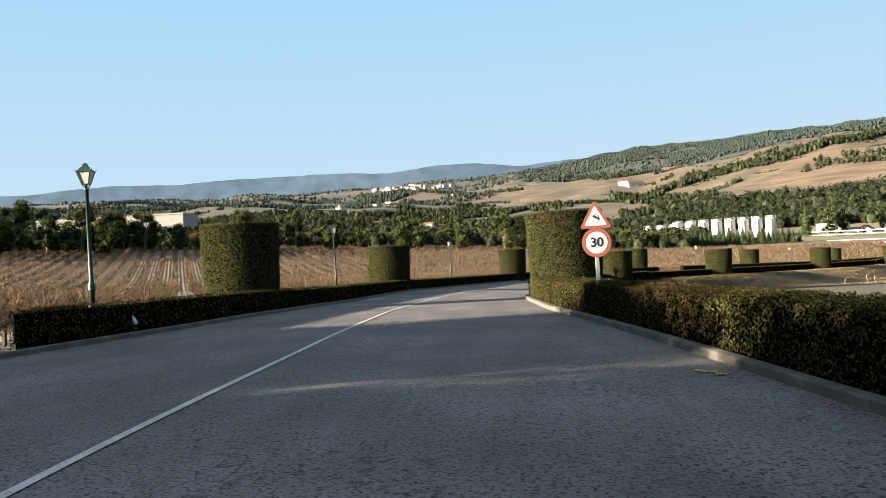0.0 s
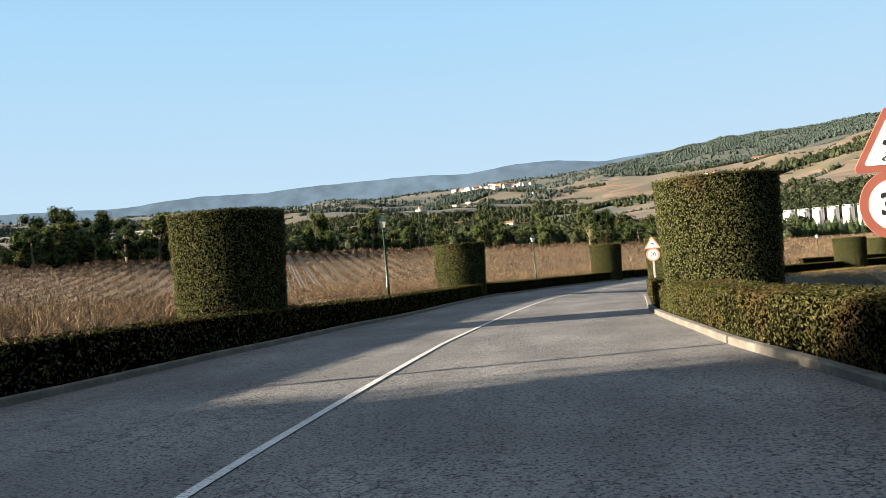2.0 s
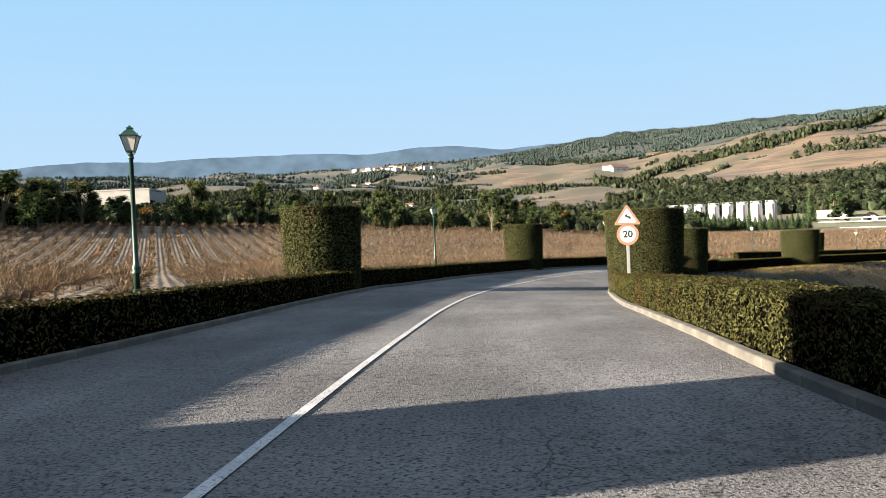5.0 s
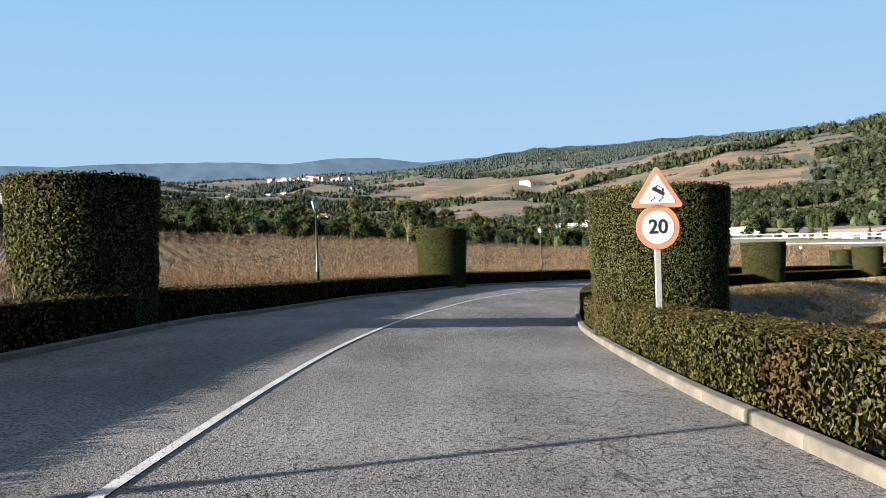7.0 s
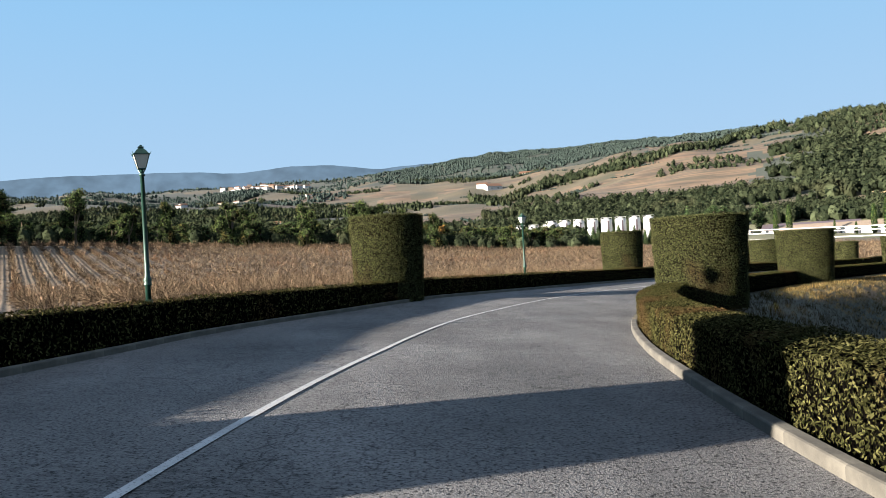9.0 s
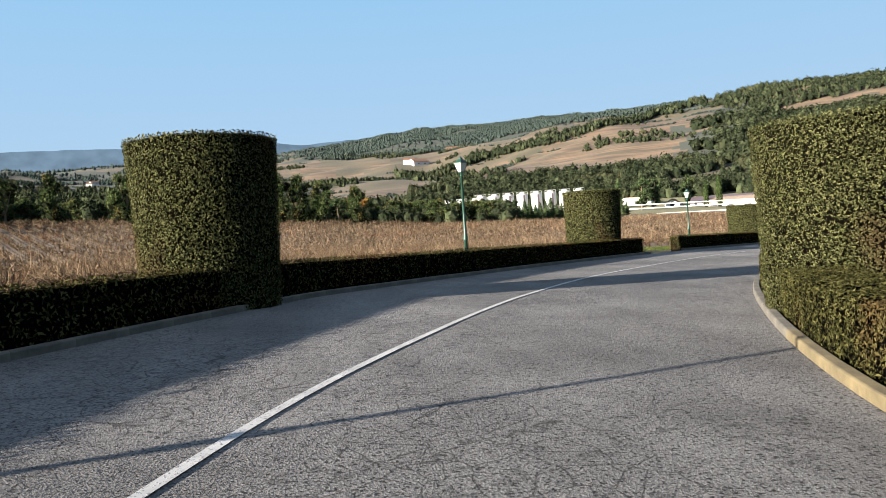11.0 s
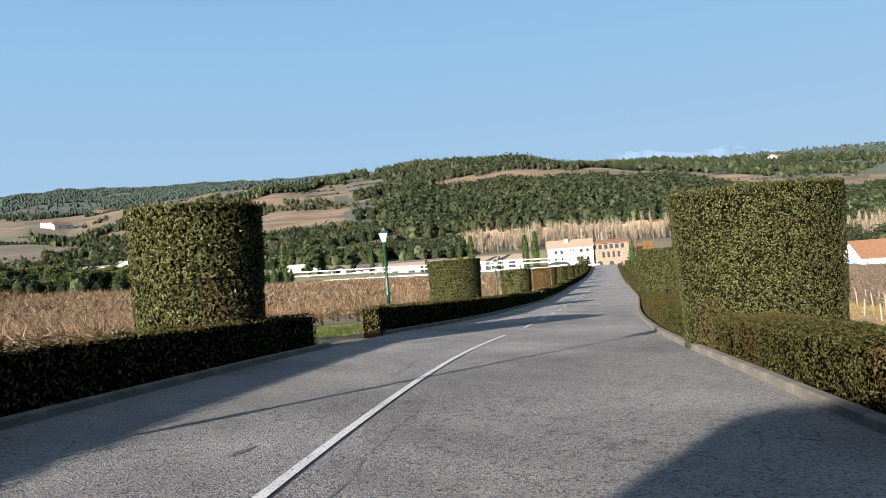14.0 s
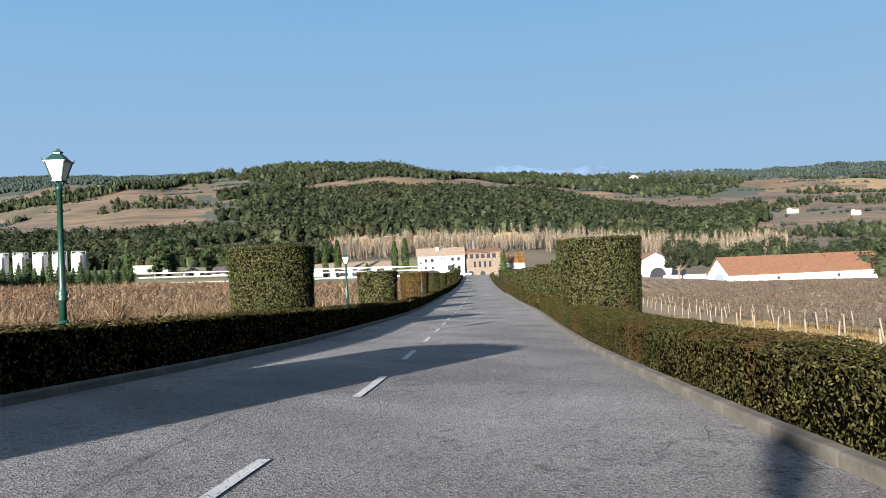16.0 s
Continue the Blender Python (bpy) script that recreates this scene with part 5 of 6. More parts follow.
def make_poplars(name, label, where, count, tall, seed):
    """Bare upright trees: many thin twigs rising from each stem."""
    rng = np.random.RandomState(seed)
    az, r = np.radians(rng.uniform(where[0], where[1], count)), rng.uniform(where[2], where[3], count)
    p = np.stack([HUB[0] + r * np.sin(az), HUB[1] + r * np.cos(az)], 1)
    p = p[lumps(p[:, 0], p[:, 1], 45, seed) > -0.25]
    h = np.repeat(tall * rng.uniform(0.4, 1.25, len(p)), 60)
    m = len(h)
    b = np.repeat(np.c_[p, height(p[:, 0], p[:, 1])], 60, 0)
    low = rng.uniform(0.05, 0.7, m)
    a = rng.uniform(0, 2 * math.pi, m)
    d = np.stack([np.cos(a), np.sin(a), np.zeros(m)], 1)
    root = b + d * (h * 0.02)[:, None] + np.stack([np.zeros(m), np.zeros(m), low * h], 1)
    tip = b + d * (h * rng.uniform(0.04, 0.2, m))[:, None] + np.stack([np.zeros(m), np.zeros(m), np.minimum(1, low + rng.uniform(0.15, 0.4, m)) * h], 1)
    w = np.stack([-np.sin(a), np.cos(a), np.zeros(m)], 1) * 0.07
    v = np.stack([root - w, root + w, tip], 1).reshape(-1, 3)
    part(name, mesh_np(name, v, np.arange(len(v)).reshape(-1, 3)), BARE, kind="stuff", label=label, category="woods")


make_poplars("river_poplars", "bare pale poplars along the river", (36, 66, 400, 475), 1700, 10.0, 208)


# ---- vineyards ----
CANE = foliage("vine_canes", (0.0222, 0.0151, 0.0102), (0.0588, 0.0424, 0.0273), (0.1336, 0.0991, 0.0627), (0.1012, 0.0566, 0.0302), 0.07, 0.12)
GREY_CANE = foliage("grey_vine_canes", (0.0218, 0.017, 0.0129), (0.0556, 0.0417, 0.0329), (0.1095, 0.0855, 0.0637), (0.0894, 0.0546, 0.0319), 0.05, 0.12)
DRY_LEAF = plain("dry_vine_leaf", (0.128, 0.08, 0.044), 0.9, vary=0.3)
VINE_BARK = plain("vine_bark", (0.045, 0.032, 0.024), 0.95, vary=0.4, scale=30, relief=0.6)


def canes(base, tall, count, rng, thick, steps=4):
    """Tangled bent canes round the heads of vines at the points base; one triangle each where steps is 1."""
    b = np.repeat(base, count, 0)
    m = len(b)
    a, lift = rng.uniform(0, 2 * math.pi, m), rng.uniform(-0.1, 1.0, m)
    flat = np.sqrt(np.maximum(0.05, 1 - lift * lift))
    d = np.stack([np.cos(a) * flat, np.sin(a) * flat, lift], 1)
    size = (np.repeat(tall, count) * rng.uniform(0.35, 0.85, m))[:, None]
    at = b + np.stack([rng.normal(0, 0.1, m), rng.normal(0, 0.1, m), rng.uniform(0.25, 0.5, m)], 1) + (d * size * rng.uniform(0, 0.8, (m, 1)) if steps == 1 else 0)
    s = np.cross(d, rng.normal(0, 1, (m, 3)))
    s = s / (np.linalg.norm(s, axis=1)[:, None] + 1e-6) * thick
    if steps == 1:
        tip = at + (d * 0.4 + rng.normal(0, 0.3, (m, 3))) * size
        tip[:, 2] = np.maximum(tip[:, 2], b[:, 2] + 0.1)
        return np.stack([at - s, at + s, tip], 1).reshape(-1, 3), np.arange(3 * m).reshape(-1, 3)
    pts = [at]
    for k in range(steps):
        d = d + rng.normal(0, 0.42, (m, 3)) + (0, 0, 0.12 - 0.14 * k)
        d /= np.linalg.norm(d, axis=1)[:, None]
        at = at + d * size / steps
        at[:, 2] = np.maximum(at[:, 2], b[:, 2] + 0.06)
        pts.append(at)
    wid = np.linspace(1.0, 0.45, steps)
    rows = [x for k in range(steps) for x in (pts[k] - s * wid[k], pts[k] + s * wid[k])] + [pts[steps]]
    v = np.stack(rows, 1).reshape(-1, 3)
    n = 2 * steps + 1
    at0 = np.arange(m)[:, None] * n
    tri = [f for k in range(steps - 1) for f in ((2 * k, 2 * k + 1, 2 * k + 3), (2 * k, 2 * k + 3, 2 * k + 2))] + [(n - 3, n - 2, n - 1)]
    return v, np.vstack([at0 + f for f in tri])


def vine_sites(direction, row_gap, step, inside, seed, shift=0.0):
    """Places of vines in straight rows; direction is the rows' compass bearing."""
    rng = np.random.RandomState(seed)
    d = np.array((math.sin(radians(direction)), math.cos(radians(direction))))
    s = np.array((d[1], -d[0]))
    u, w = np.meshgrid(np.arange(-260, 260, step), np.arange(-260, 260, row_gap) + shift)
    p = np.array(HUB) + u.reshape(-1, 1) * d + w.reshape(-1, 1) * s + rng.normal(0, 0.08, (u.size, 2))
    keep = rng.uniform(size=len(p)) < 0.94
    p = p[keep]
    r = np.hypot(p[:, 0] - HUB[0], p[:, 1] - HUB[1])
    p = p[r < 212]
    az = np.degrees(np.arctan2(p[:, 0] - HUB[0], p[:, 1] - HUB[1]))
    off, along = offset_of(p[:, 0], p[:, 1])
    r = np.hypot(p[:, 0] - HUB[0], p[:, 1] - HUB[1])
    return p[inside(p, az, r, off, along)]


def path_gap(p):
    return np.min(np.hypot(p[:, None, 0] - CENTRE_FINE[None, 100:300:4, 0], p[:, None, 1] - CENTRE_FINE[None, 100:300:4, 1]), axis=1)


def make_vines(p, seed, near_count, near_label, stuff_name, stuff_label, tall=0.95, wood=None, slim=1.0):
    wood = wood or CANE
    order = np.argsort(path_gap(p))
    p = p[order]
    gap = path_gap(p)
    rng = np.random.RandomState(seed)
    kinds = []
    for k in range(5):
        bm = bmesh.new()
        lean = rng.uniform(-0.1, 0.1, 2)
        limb(bm, (0, 0, -0.08), (lean[0], lean[1], 0.22), 0.05, 0.042, 6)
        limb(bm, (lean[0], lean[1], 0.2), (lean[0] * 1.6, lean[1] * 1.6, 0.42), 0.045, 0.05, 6)
        for a in rng.uniform(0, 6.28, 4):
            limb(bm, (lean[0] * 1.5, lean[1] * 1.5, 0.38), (lean[0] + 0.16 * math.cos(a), lean[1] + 0.16 * math.sin(a), 0.55), 0.03, 0.02, 5)
        trunk = bpy.data.meshes.new("vine_trunk")
        bm.to_mesh(trunk)
        bm.free()
        trunk.materials.append(VINE_BARK)
        v, f = canes(np.zeros((1, 3)), np.array([tall * 1.12]), 95, rng, 0.0065 * slim)
        lp = rng.normal(0, 0.3, (6, 3)) + (0, 0, 0.7)
        dry = mesh_np("vine_dry_leaves", *leaves(lp, np.tile((0.0, 0.0, -1.0), (6, 1)), 0.07, seed + k, 1.0))
        dry.materials.append(DRY_LEAF)
        cane = mesh_np("vine_canes", v, f)
        cane.materials.append(wood)
        kinds.append((trunk, cane, dry))
    z = height(p[:, 0], p[:, 1])
    for k in range(min(near_count, len(p))):
        ob = thing("grape_vine", near_label, "grape vine", p[k, 0], p[k, 1], z[k], rng.uniform(0, 360), "vines in rows")
        trunk, cane, dry = kinds[k % 5]
        part("trunk", trunk, None, ob)
        part("cane_head", cane, None, ob).scale = (1, 1, rng.uniform(0.8, 1.2))
        part("dry_leaves", dry, None, ob)
    q, zq, g = p[near_count:], z[near_count:], gap[near_count:]
    out = []
    for lo, hi, count, thick in ((0, 30, 60, 0.014), (30, 62, 58, 0.021), (62, 400, 24, 0.05)):
        sel = (g >= lo) & (g < hi)
        if sel.any():
            b = np.c_[q[sel], zq[sel]]
            out.append(canes(b, np.full(len(b), tall * 1.12), count, rng, thick * slim, 3 if lo == 0 else 1))
            stem = np.stack([b + (-0.05, 0, 0), b + (0.05, 0, 0), b + (0.045, 0, 0.45), b + (-0.045, 0, 0.45)], 1).reshape(-1, 3)
            q4 = np.arange(len(stem)).reshape(-1, 4)
            out.append((stem, np.vstack([q4[:, :3], q4[:, (0, 2, 3)]])))
    v, f = joined(*out)
    part(stuff_name, mesh_np(stuff_name, v, f), wood, kind="stuff", label=stuff_label, category="vineyard")


def in_west(p, az, r, off, along):
    return (off > 5.7) & (az < 52) & (r < 188) & (p[:, 1] > -14) & (p[:, 1] + 5 > (1.7 - p[:, 0]) * 0.95 - 12) & ~((off < 14) & (p[:, 1] > 76) & (p[:, 1] < 90))


def in_east(p, az, r, off, along):
    return ((p[:, 0] - 50.9) * 0.605 - (p[:, 1] - 82.2) * 0.796 > 1.2) & (p[:, 1] > 60) & (az > 38) & (az < 100) & (r > 30)


make_vines(vine_sites(-23.3, 2.5, 1.1, in_west, 61, 0.58), 62, 200, "leafless old grape vine with pale upright canes", "western_vineyard", "dormant vineyard of leafless tan vines in long rows", 1.1)
make_vines(vine_sites(52.76, 2.4, 1.15, in_east, 63), 64, 70, "leafless trellised grape vine with greyish canes", "eastern_vineyard", "dormant trellised vineyard, greyish brown", 0.66, GREY_CANE, 0.75)
WOOD = plain("weathered_wood", (0.13, 0.105, 0.075), 0.9, vary=0.3, scale=12, relief=0.4)
rng = random.Random(9)
for k in range(75):
    row, n = k % 3, k // 3
    x, y = np.array((38.0, 72.4)) + np.array((0.796, 0.605)) * (n * 4.2 + row * 1.7) + np.array((0.605, -0.796)) * (row * 2.4 + rng.uniform(-0.12, 0.12))
    post = thing("vine_post", "leaning weathered wooden vineyard post", "post", x, y, ground(x, y), rng.uniform(0, 90), "posts at the vineyard's edge")
    bm = bmesh.new()
    h = rng.uniform(0.8, 1.0)
    bmesh.ops.create_cone(bm, cap_ends=True, segments=8, radius1=0.045, radius2=0.038, depth=h + 0.2, matrix=Matrix.Translation((0, 0, h / 2 - 0.1)) @ Matrix.Rotation(rng.uniform(-0.2, 0.12), 4, "X"))
    part("stake", bm, WOOD, post)


# ---- buildings ----
WHITEWASH = plain("whitewashed_render", (0.391, 0.3825, 0.3655), 0.85, vary=0.07, scale=0.6, relief=0.15)
STONE = plain("honey_stone", (0.104, 0.08, 0.057), 0.9, vary=0.3, scale=1.2, relief=0.4)
TILES = plain("clay_roof_tiles", (0.104, 0.048, 0.0225), 0.85, vary=0.22, scale=1.5, relief=0.4)
OLD_TILES = plain("old_roof_tiles", (0.16, 0.12, 0.084), 0.9, vary=0.25, scale=1.5, relief=0.4)
DARK_GLASS = plain("dark_window", (0.02, 0.022, 0.026), 0.15, vary=0.2)
DARK_ROOF = plain("dark_metal_roof", (0.06, 0.045, 0.05), 0.6, vary=0.2)
TANK_WHITE = plain("white_tank_paint", (0.3328, 0.3328, 0.3264), 0.45, vary=0.05)


def arch_outline(w, h, steps=8):
    pts = [(-w / 2, 0), (w / 2, 0)]
    return pts + [(w / 2 * math.cos(math.pi * i / steps), h - w / 2 + w / 2 * math.sin(math.pi * i / steps)) for i in range(steps + 1)]


def make_window(parent, u, z, w, h, depth=0.06, arched=False, frame=None, name="window"):
    """A window set into the front wall of a house whose front lies at y = 0."""
    outline = arch_outline(w, h) if arched else [(-w / 2, 0), (w / 2, 0), (w / 2, h), (-w / 2, h)]
    win = None
    if frame:
        bm = bmesh.new()
        extruded(bm, [(px * 1.25, pz * 1.12 - 0.06 * h) for px, pz in outline], 0.0, 0.05)
        bm.transform(Matrix.Translation((u, 0, z)) @ Matrix.Rotation(math.pi / 2, 4, "X"))
        win = part(name, bm, frame, parent)
    bm = bmesh.new()
    extruded(bm, outline, 0.0, depth)
    bm.transform(Matrix.Translation((u, 0, z)) @ Matrix.Rotation(math.pi / 2, 4, "X"))
    part("pane" if win else name, bm, DARK_GLASS, win or parent)


def gable_house(name, label, category, x, y, rz, width, depth, eave, ridge, wall, roof, overhang=0.4, base=None, along=True, sink=1.5):
    """A house whose front faces local -y, with its left front corner at the origin; along: the ridge runs with the front."""
    z = ground(x, y) if base is None else base
    house = thing(name, label, category, x, y, z, rz)
    bm = bmesh.new()
    if along:
        prof = [(0, -sink), (depth, -sink), (depth, eave), (depth / 2, ridge - 0.12), (0, eave)]
        a = [bm.verts.new((0, py, pz)) for py, pz in prof]
        b = [bm.verts.new((width, py, pz)) for py, pz in prof]
    else:
        prof = [(0, -sink), (width, -sink), (width, eave), (width / 2, ridge - 0.12), (0, eave)]
        a = [bm.verts.new((px, 0, pz)) for px, pz in prof]
        b = [bm.verts.new((px, depth, pz)) for px, pz in prof]
    bm.faces.new(a)
    bm.faces.new(b[::-1])
    for i in range(5):
        j = (i + 1) % 5
        bm.faces.new((a[i], b[i], b[j], a[j]))
    bmesh.ops.recalc_face_normals(bm, faces=bm.faces[:])
    part("wall", bm, wall, house)
    o = overhang
    bm = bmesh.new()
    half = (depth if along else width) / 2
    drop = (ridge - eave) / half * o
    for side in (-1, 1):
        low, mid = half + side * (half + o), half
        quad = [(low, eave - drop), (mid, ridge), (mid, ridge + 0.18), (low, eave - drop + 0.18)]
        if along:
            a = [bm.verts.new((-o, py, pz)) for py, pz in quad]
            b = [bm.verts.new((width + o, py, pz)) for py, pz in quad]
        else:
            a = [bm.verts.new((px, -o, pz)) for px, pz in quad]
            b = [bm.verts.new((px, depth + o, pz)) for px, pz in quad]
        bm.faces.new(a)
        bm.faces.new(b[::-1])
        for i in range(4):
            j = (i + 1) % 4
            bm.faces.new((a[i], b[i], b[j], a[j]))
    bmesh.ops.recalc_face_normals(bm, faces=bm.faces[:])
    part("roof", bm, roof, house)
    return house


def box_part(name, parent, mat, *c, bevel=0.0, label=""):
    bm = bmesh.new()
    box(bm, *c, bevel)
    return part(name, bm, mat, parent, label)


# the white farmhouse at the end of the avenue
FRONT = -43.0
fx, fy = 203.1, 267.8
house = gable_house("farmhouse", "white three-storey farmhouse with small dark windows and an old tiled roof", "house", fx, fy, FRONT, 15.9, 11.0, 7.6, 10.2, WHITEWASH, OLD_TILES, base=-2.8)
for u, z, w, h in ((2.8, 5.4, 1.0, 1.2), (4.9, 5.4, 1.0, 1.2), (8.0, 6.2, 0.5, 0.6), (9.0, 6.2, 0.5, 0.6), (11.8, 5.6, 1.0, 1.2), (13.9, 5.6, 1.0, 1.2), (2.7, 3.0, 0.9, 1.0), (5.0, 3.0, 0.8, 1.0), (7.4, 3.0, 0.4, 0.6),
                   (10.6, 2.6, 1.2, 1.6), (13.9, 2.9, 0.9, 1.1), (7.0, 0.0, 1.0, 1.7), (10.6, 0.0, 1.2, 1.3), (14.4, -0.1, 1.3, 1.5)):
    make_window(house, u, z, w, h)
box_part("chimney", house, WHITEWASH, 6.3, 3.5, 8.6, 7.5, 4.5, 10.6, bevel=0.05)
# the stone hall beside it
sx, sy = fx + 16.4 * math.cos(radians(FRONT)), fy + 16.4 * math.sin(radians(FRONT))
hall = gable_house("stone_hall", "honey-coloured stone hall with an arcaded upper floor", "house", sx, sy + 2, FRONT, 13.3, 11.0, 8.4, 9.5, STONE, TILES, base=-3.0, overhang=0.7)
for k in range(6):
    make_window(hall, 1.5 + k * 1.92, 6.3, 1.2, 1.5, frame=STONE)
for k in range(4):
    make_window(hall, 4.4 + k * 1.75, 3.2, 0.85, 2.1, arched=True, frame=STONE)
make_window(hall, 7.0, -0.3, 1.6, 2.2, arched=True, name="door")
make_window(hall, 3.0, -0.3, 1.8, 2.4, arched=True, name="door")
make_window(hall, 10.5, 0.3, 0.7, 1.1)
box_part("chimney", hall, DARK_ROOF, 4.2, 5.0, 8.6, 4.9, 5.7, 12.6, bevel=0.04)
ex, ey = sx + 13.4 * math.cos(radians(FRONT)), sy + 2 + 13.4 * math.sin(radians(FRONT))
annexe = gable_house("annexe", "low white outbuilding with a red tiled roof", "shed", ex, ey + 1, FRONT, 9.0, 8.0, 4.4, 6.4, WHITEWASH, TILES, base=-3.0)
make_window(annexe, 3.0, 0.0, 3.0, 2.6, name="door")
wx, wy = fx - 62 * math.cos(radians(FRONT - 2)), fy - 62 * math.sin(radians(FRONT - 2))
sheds = gable_house("winery_shed", "long low winery shed with a brown tiled roof", "shed", wx + 4, wy + 14, FRONT - 2, 60, 14, 3.2, 5.0, WHITEWASH, OLD_TILES, base=-1.0)
for k in range(9):
    make_window(sheds, 4 + k * 6.4, 0.2, 2.6, 2.3)

# the long white terrace walls above the field
def long_wall(name, label, x0, y0, x1, y1, z0, z1, h, thick):
    d = math.hypot(x1 - x0, y1 - y0)
    ob = thing(name, label, "wall", x0, y0, 0, math.degrees(math.atan2(y1 - y0, x1 - x0)))
    bm = bmesh.new()
    v = []
    for u, z in ((0, z0), (d, z1)):
        for yy in (0, thick):
            for zz in (-h, 0):
                v.append(bm.verts.new((u, yy, z + zz)))
    for f in ((0, 1, 3, 2), (4, 6, 7, 5), (0, 4, 5, 1), (2, 3, 7, 6), (1, 5, 7, 3), (0, 2, 6, 4)):
        bm.faces.new([v[i] for i in f])
    bmesh.ops.recalc_face_normals(bm, faces=bm.faces[:])
    bmesh.ops.bevel(bm, geom=bm.edges[:], offset=0.05, segments=1, affect="EDGES")
    part("masonry", bm, WHITEWASH, ob)


long_wall("terrace_wall", "long low whitewashed terrace wall", 124, 309, 199, 259, 3.1, 1.5, 0.35, 3.0)
long_wall("terrace_wall", "lower whitewashed terrace wall", 122, 303, 197, 254, 1.7, 0.3, 0.35, 0.5)
long_wall("field_wall", "pale stone wall at the vineyard's edge", 108, 254, 172, 214, -0.4, -1.5, 0.35, 0.5)
gate = gable_house("white_gatehouse", "small white gabled building behind the terrace walls", "shed", 157, 345, -38, 6, 6, 0.6, 2.6, WHITEWASH, TILES, base=2.2, along=False, sink=3)
make_window(gate, 3.0, -0.6, 1.6, 2.0, arched=True, name="door")
gable_house("dark_shed", "long shed with a dark metal roof", "shed", 167, 342, -36, 36, 14, 0.9, 3.4, WHITEWASH, DARK_ROOF, base=1.6, sink=3)
flat = thing("flat_warehouse", "pale flat-roofed shed half hidden by pines", "shed", 150, 372, 5.0, -35)
box_part("wall", flat, WHITEWASH, 0, 0, -4, 13, 8, 1.8, bevel=0.06)
box_part("roof_edge", flat, OLD_TILES, -0.2, -0.2, 1.8, 13.2, 8.2, 2.15, bevel=0.04)


def make_tank(x, y, z, r, h):
    tank = thing("wine_tank", "tall white cylindrical wine tank with a shallow cone top", "storage tank", x, y, z, 0, "wine tanks in a row")
    bm = bmesh.new()
    turned(bm, [(r, -4), (r, h), (r * 0.96, h + 0.12)], 28)
    part("shell", bm, TANK_WHITE, tank)
    bm = bmesh.new()
    turned(bm, [(r * 0.97, h + 0.11), (r * 0.3, h + 0.8), (r * 0.28, h + 1.0), (0.1, h + 1.05)], 28)
    part("cone_top", bm, TANK_WHITE, tank)
    bm = bmesh.new()
    for a in range(8):
        t = 2 * math.pi * a / 8
        limb(bm, (r * math.cos(t), r * math.sin(t), h), (r * math.cos(t), r * math.sin(t), h + 1.1), 0.05, 0.05, 5)
        u = 2 * math.pi * (a + 1) / 8
        limb(bm, (r * math.cos(t), r * math.sin(t), h + 1.1), (r * math.cos(u), r * math.sin(u), h + 1.1), 0.05, 0.05, 5)
    part("railing", bm, GALVANISED, tank)
    bm = bmesh.new()
    box(bm, -0.35, -r - 0.12, -2, 0.35, -r + 0.05, h * 0.96)
    part("ladder_shaft", bm, DARK_ROOF, tank)


for k in range(8):
    make_tank(122.0 - k * 5.5, 350 + k * 1.8, 2.0, 2.35, 8.8)
for k in range(4):
    make_tank(88 - k * 5.5, 366 + k * 1.8, 2.4, 2.3, 7.4)

# the barns to the east
barn = gable_house("barn", "long white barn with a bright clay tile roof", "barn", 198.7, 156.5, -39.5, 40.0, 12.0, 2.6, 6.6, WHITEWASH, TILES, base=-7.2)
for u in (12, 27, 36):
    make_window(barn, u, 1.0, 0.7, 0.7)
# Blue of the gable doorway is its shade, put into the colour.
box_part("gable_doorway_shade", barn, plain("bluish_doorway_shade", (0.16, 0.22, 0.34), 0.7), -0.07, 3.2, -0.4, 0.03, 7.4, 2.7, bevel=0.02, label="gable doorway with its bluish shade painted on")
arch_hall = gable_house("arched_barn", "white gabled barn with a dark arched doorway", "barn", 200, 185, -40, 16, 18, 3.6, 7.6, WHITEWASH, TILES, base=-5.9, along=False)
make_window(arch_hall, 8.5, -0.3, 4.4, 4.0, arched=True, name="door")
make_window(arch_hall, 3.6, 0.2, 1.4, 1.6, name="window")
link = thing("yard_wall", "low whitewashed yard wall between the barns", "wall", 203, 176, -6.6, -50)
box_part("masonry", link, WHITEWASH, 0, 0, -1, 14, 0.6, 2.2, bevel=0.04)

for x, y, tall, kind in ((200.5, 170.3, 9.2, "holm"), (193, 193, 9.5, "cypress"), (196.5, 196, 10, "cypress"), (190, 199, 9, "cypress"), (231, 128, 10, "conifer"), (236, 134, 9, "pine"), (232, 122, 8, "pine"), (229.5, 127, 11.5, "pine"), (221, 245, 9, "conifer"), (226, 249, 7, "autumn"),
                         (231, 246, 7.5, "autumn"), (200.4, 276.5, 12.5, "cypress"), (203, 274, 13.5, "cypress"), (178, 286, 10.5, "cypress"), (180.5, 282.5, 12.5, "cypress"), (150, 300, 9.5, "cypress"), (154, 298, 11, "cypress"), (166, 290, 5, "cypress"), (172, 287, 4.5, "cypress"), (190, 279, 5, "cypress"),
                         (140, 320, 12, "pine"), (133, 316, 12, "pine"), (146, 340, 13, "pine"), (128, 325, 13, "conifer"), (170, 350, 13, "pine"), (209, 257, 4.2, "oak")):
    make_tree(kind, x, y, tall)


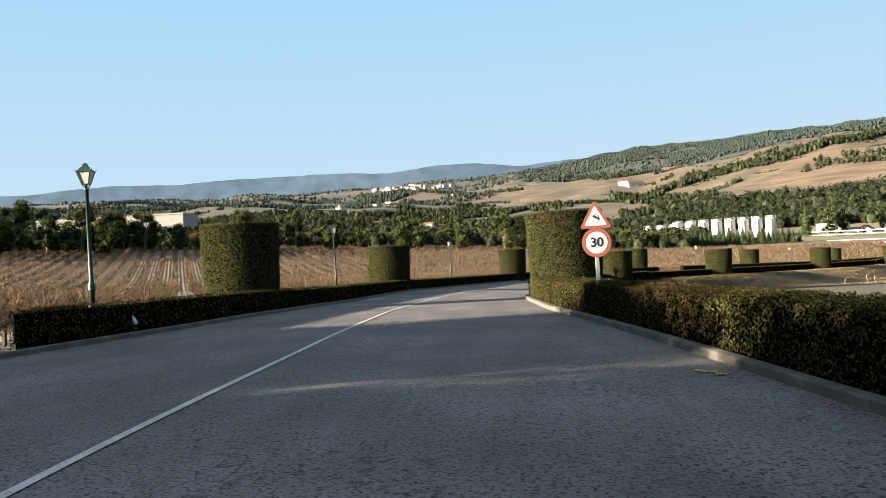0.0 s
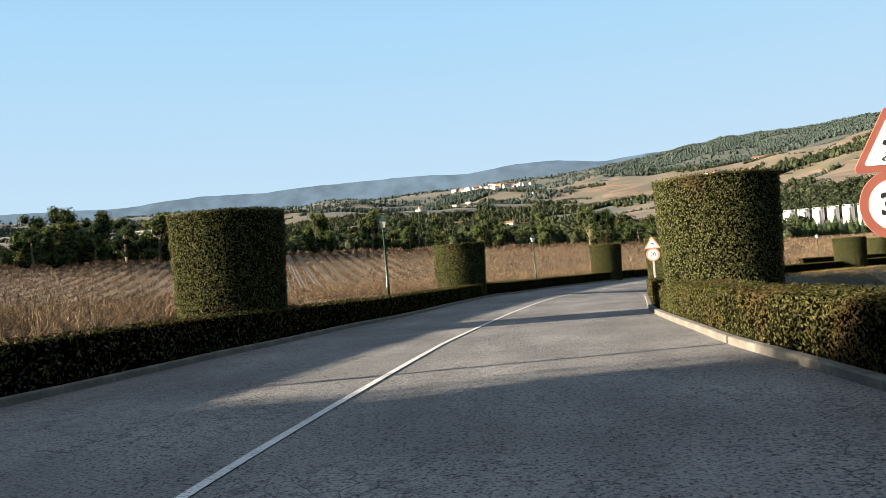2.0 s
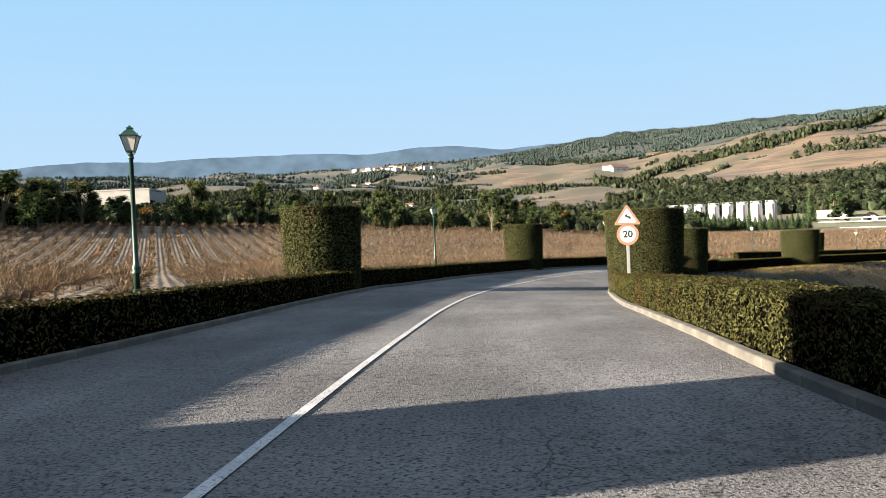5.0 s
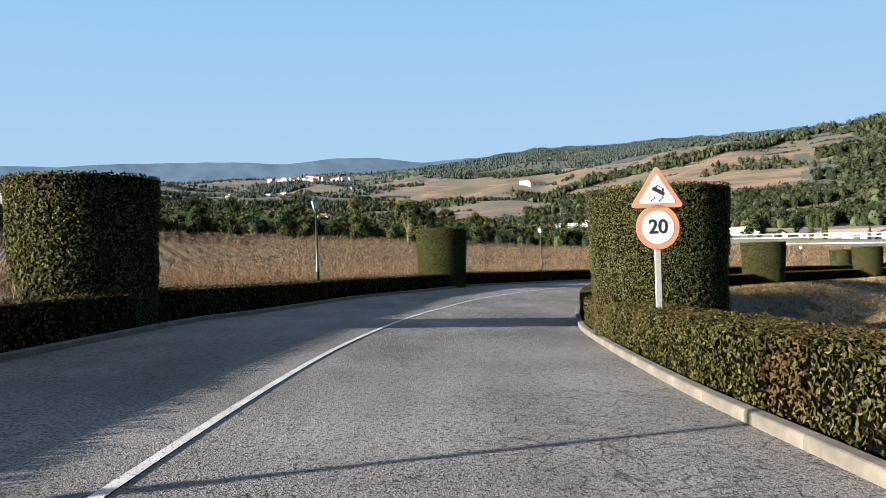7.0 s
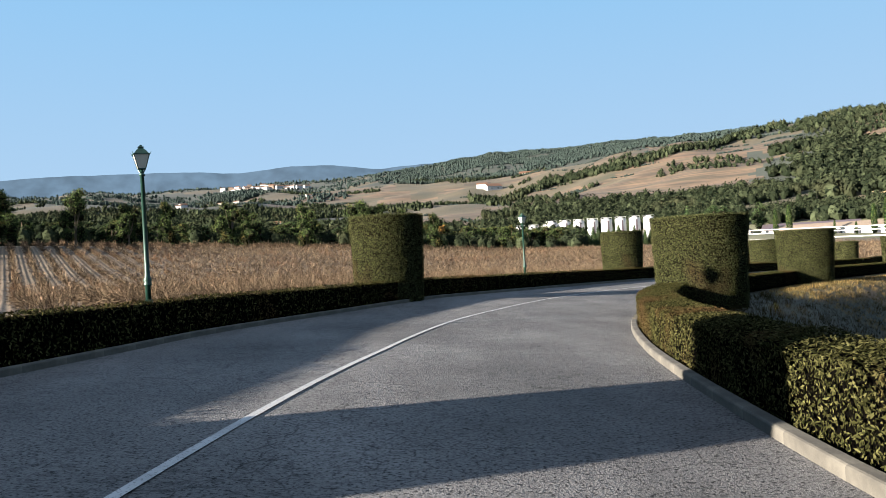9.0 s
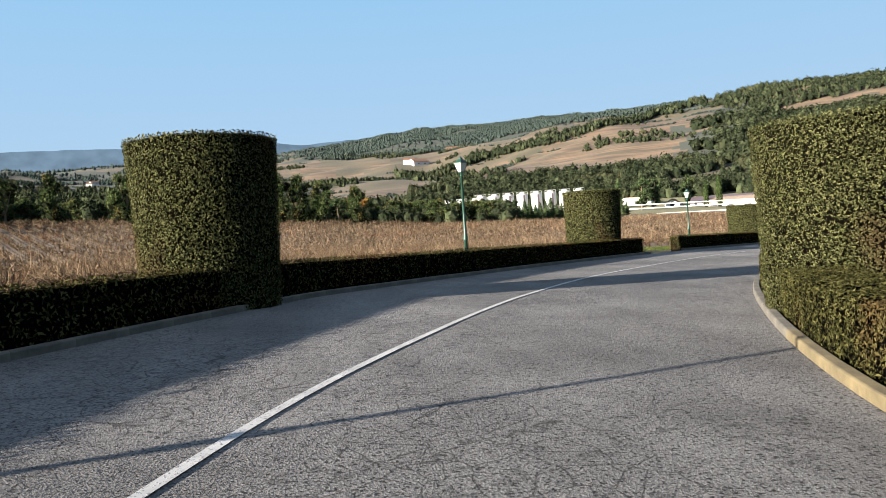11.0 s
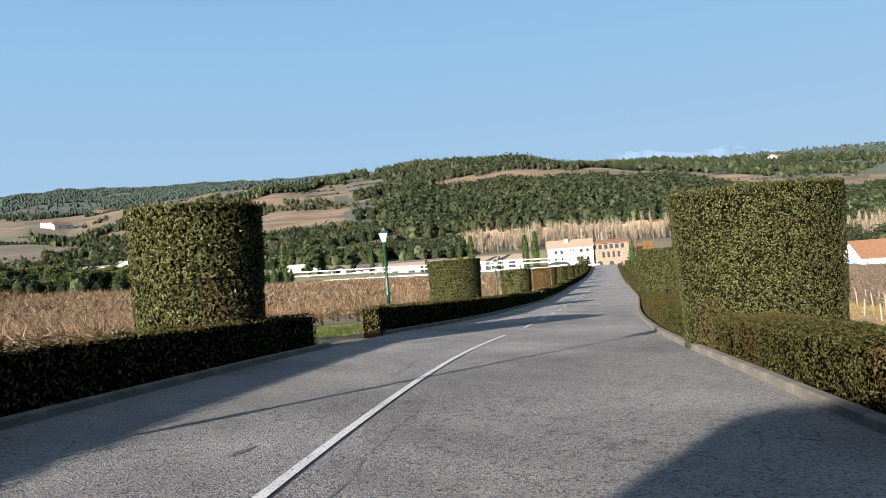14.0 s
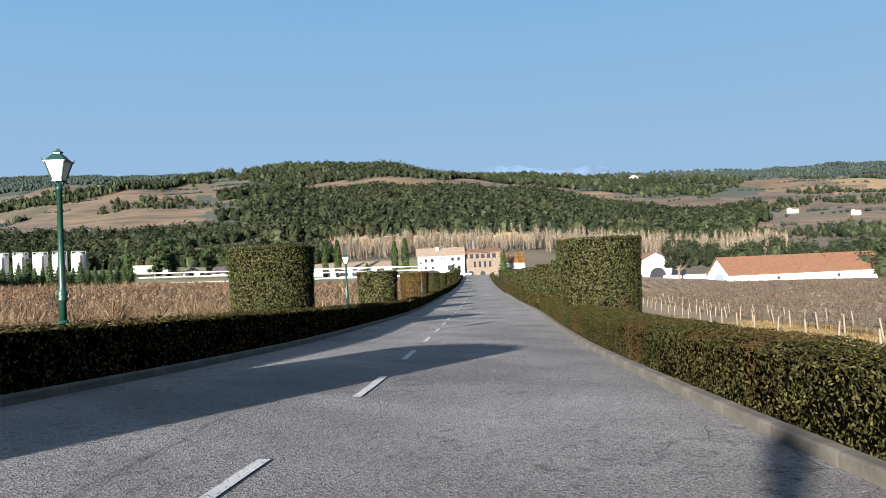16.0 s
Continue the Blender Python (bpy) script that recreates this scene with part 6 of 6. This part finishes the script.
# ---- far houses ----
def make_cottage(az, r, w, h, mat, roof, rz, label):
    x, y = polar(az, r)
    house = gable_house("cottage", label, "house", x, y, rz, w, w * 0.7, h, h + w * 0.17, mat, roof, overhang=0.3, sink=4)
    for u in (0.3, 0.7):
        make_window(house, w * u, h * 0.45, w * 0.09, h * 0.2)


rng = random.Random(31)
for k in range(46):
    az = rng.gauss(-6.9, 1.35) if k < 36 else rng.uniform(-15, -3)
    r = 2080 + rng.uniform(-150, 150) if k < 36 else rng.uniform(1000, 1500)
    make_cottage(az, r, rng.uniform(9, 17) * (1.0 if k < 36 else 0.6), rng.uniform(6.0, 10.0) * (1.0 if k < 36 else 0.5), WHITEWASH if rng.random() < 0.75 else STONE, TILES, rng.uniform(-40, 40), "small far village house with pale walls and a tiled roof")
for az, r, w, h in ((8.4, 1150, 16, 6), (9.2, 1140, 26, 7), (11.6, 1330, 24, 7), (12.6, 1340, 14, 6), (-7.3, 560, 9, 4.5), (-5.9, 570, 7, 4), (3.6, 320, 9, 4), (6.5, 330, 12, 4), (58.5, 1250, 30, 6), (67.5, 760, 8, 4), (71, 700, 6, 4), (-11, 620, 8, 4)):
    make_cottage(az, r, w, h, WHITEWASH, TILES, rng.uniform(-25, 25), "lone white country house on the slope")
ware = thing("warehouse", "long pale flat-roofed warehouse beyond the trees", "warehouse", -325.3, 509.9, 32.0, 5)
CLADDING = plain("pale_cladding", (0.24, 0.228, 0.2), 0.8, vary=0.15, scale=0.3)
box_part("wall", ware, CLADDING, 0, 0, -12, 103, 34, 11.2, bevel=0.1)
box_part("roof", ware, CLADDING, -0.4, -0.4, 11.2, 103.4, 34.4, 12.2, bevel=0.1)


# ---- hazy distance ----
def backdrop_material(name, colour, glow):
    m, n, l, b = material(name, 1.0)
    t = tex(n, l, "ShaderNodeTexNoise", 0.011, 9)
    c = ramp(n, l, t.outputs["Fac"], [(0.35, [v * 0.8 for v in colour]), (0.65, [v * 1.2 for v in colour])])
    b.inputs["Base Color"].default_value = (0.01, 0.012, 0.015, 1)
    # The hills glow by themselves: haze is put in as bluish emission.
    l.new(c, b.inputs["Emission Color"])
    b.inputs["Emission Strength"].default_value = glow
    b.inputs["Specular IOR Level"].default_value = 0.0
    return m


def make_far_ridge(name, label, r, az_line, up_line, mat, rough, seed):
    az = np.linspace(az_line[0], az_line[-1], 260)
    up = np.interp(az, az_line, up_line)
    rng = np.random.RandomState(seed)
    wob = sum(np.sin(np.radians(az) * f + rng.uniform(0, 6)) / f ** 0.8 for f in (40, 75, 130, 210, 340)) * rough
    rows = []
    for back, share in ((0, 0.3), (120, 0.7), (260, 1.0), (700, 0.5)):
        e = (up + wob) * share
        rr = r + back
        rows.append(np.stack([HUB[0] + rr * np.sin(np.radians(az)), HUB[1] + rr * np.cos(np.radians(az)), rr * np.tan(np.radians(e))], 1))
    v = np.vstack(rows)
    n = len(az)
    k = np.arange(n - 1)[:, None]
    f = np.vstack([np.hstack([k + a * n, k + 1 + a * n, k + 1 + (a + 1) * n, k + (a + 1) * n]) for a in range(3)])
    part(name, mesh_np(name, v, f, True), mat, kind="structure", label=label, category="hills")


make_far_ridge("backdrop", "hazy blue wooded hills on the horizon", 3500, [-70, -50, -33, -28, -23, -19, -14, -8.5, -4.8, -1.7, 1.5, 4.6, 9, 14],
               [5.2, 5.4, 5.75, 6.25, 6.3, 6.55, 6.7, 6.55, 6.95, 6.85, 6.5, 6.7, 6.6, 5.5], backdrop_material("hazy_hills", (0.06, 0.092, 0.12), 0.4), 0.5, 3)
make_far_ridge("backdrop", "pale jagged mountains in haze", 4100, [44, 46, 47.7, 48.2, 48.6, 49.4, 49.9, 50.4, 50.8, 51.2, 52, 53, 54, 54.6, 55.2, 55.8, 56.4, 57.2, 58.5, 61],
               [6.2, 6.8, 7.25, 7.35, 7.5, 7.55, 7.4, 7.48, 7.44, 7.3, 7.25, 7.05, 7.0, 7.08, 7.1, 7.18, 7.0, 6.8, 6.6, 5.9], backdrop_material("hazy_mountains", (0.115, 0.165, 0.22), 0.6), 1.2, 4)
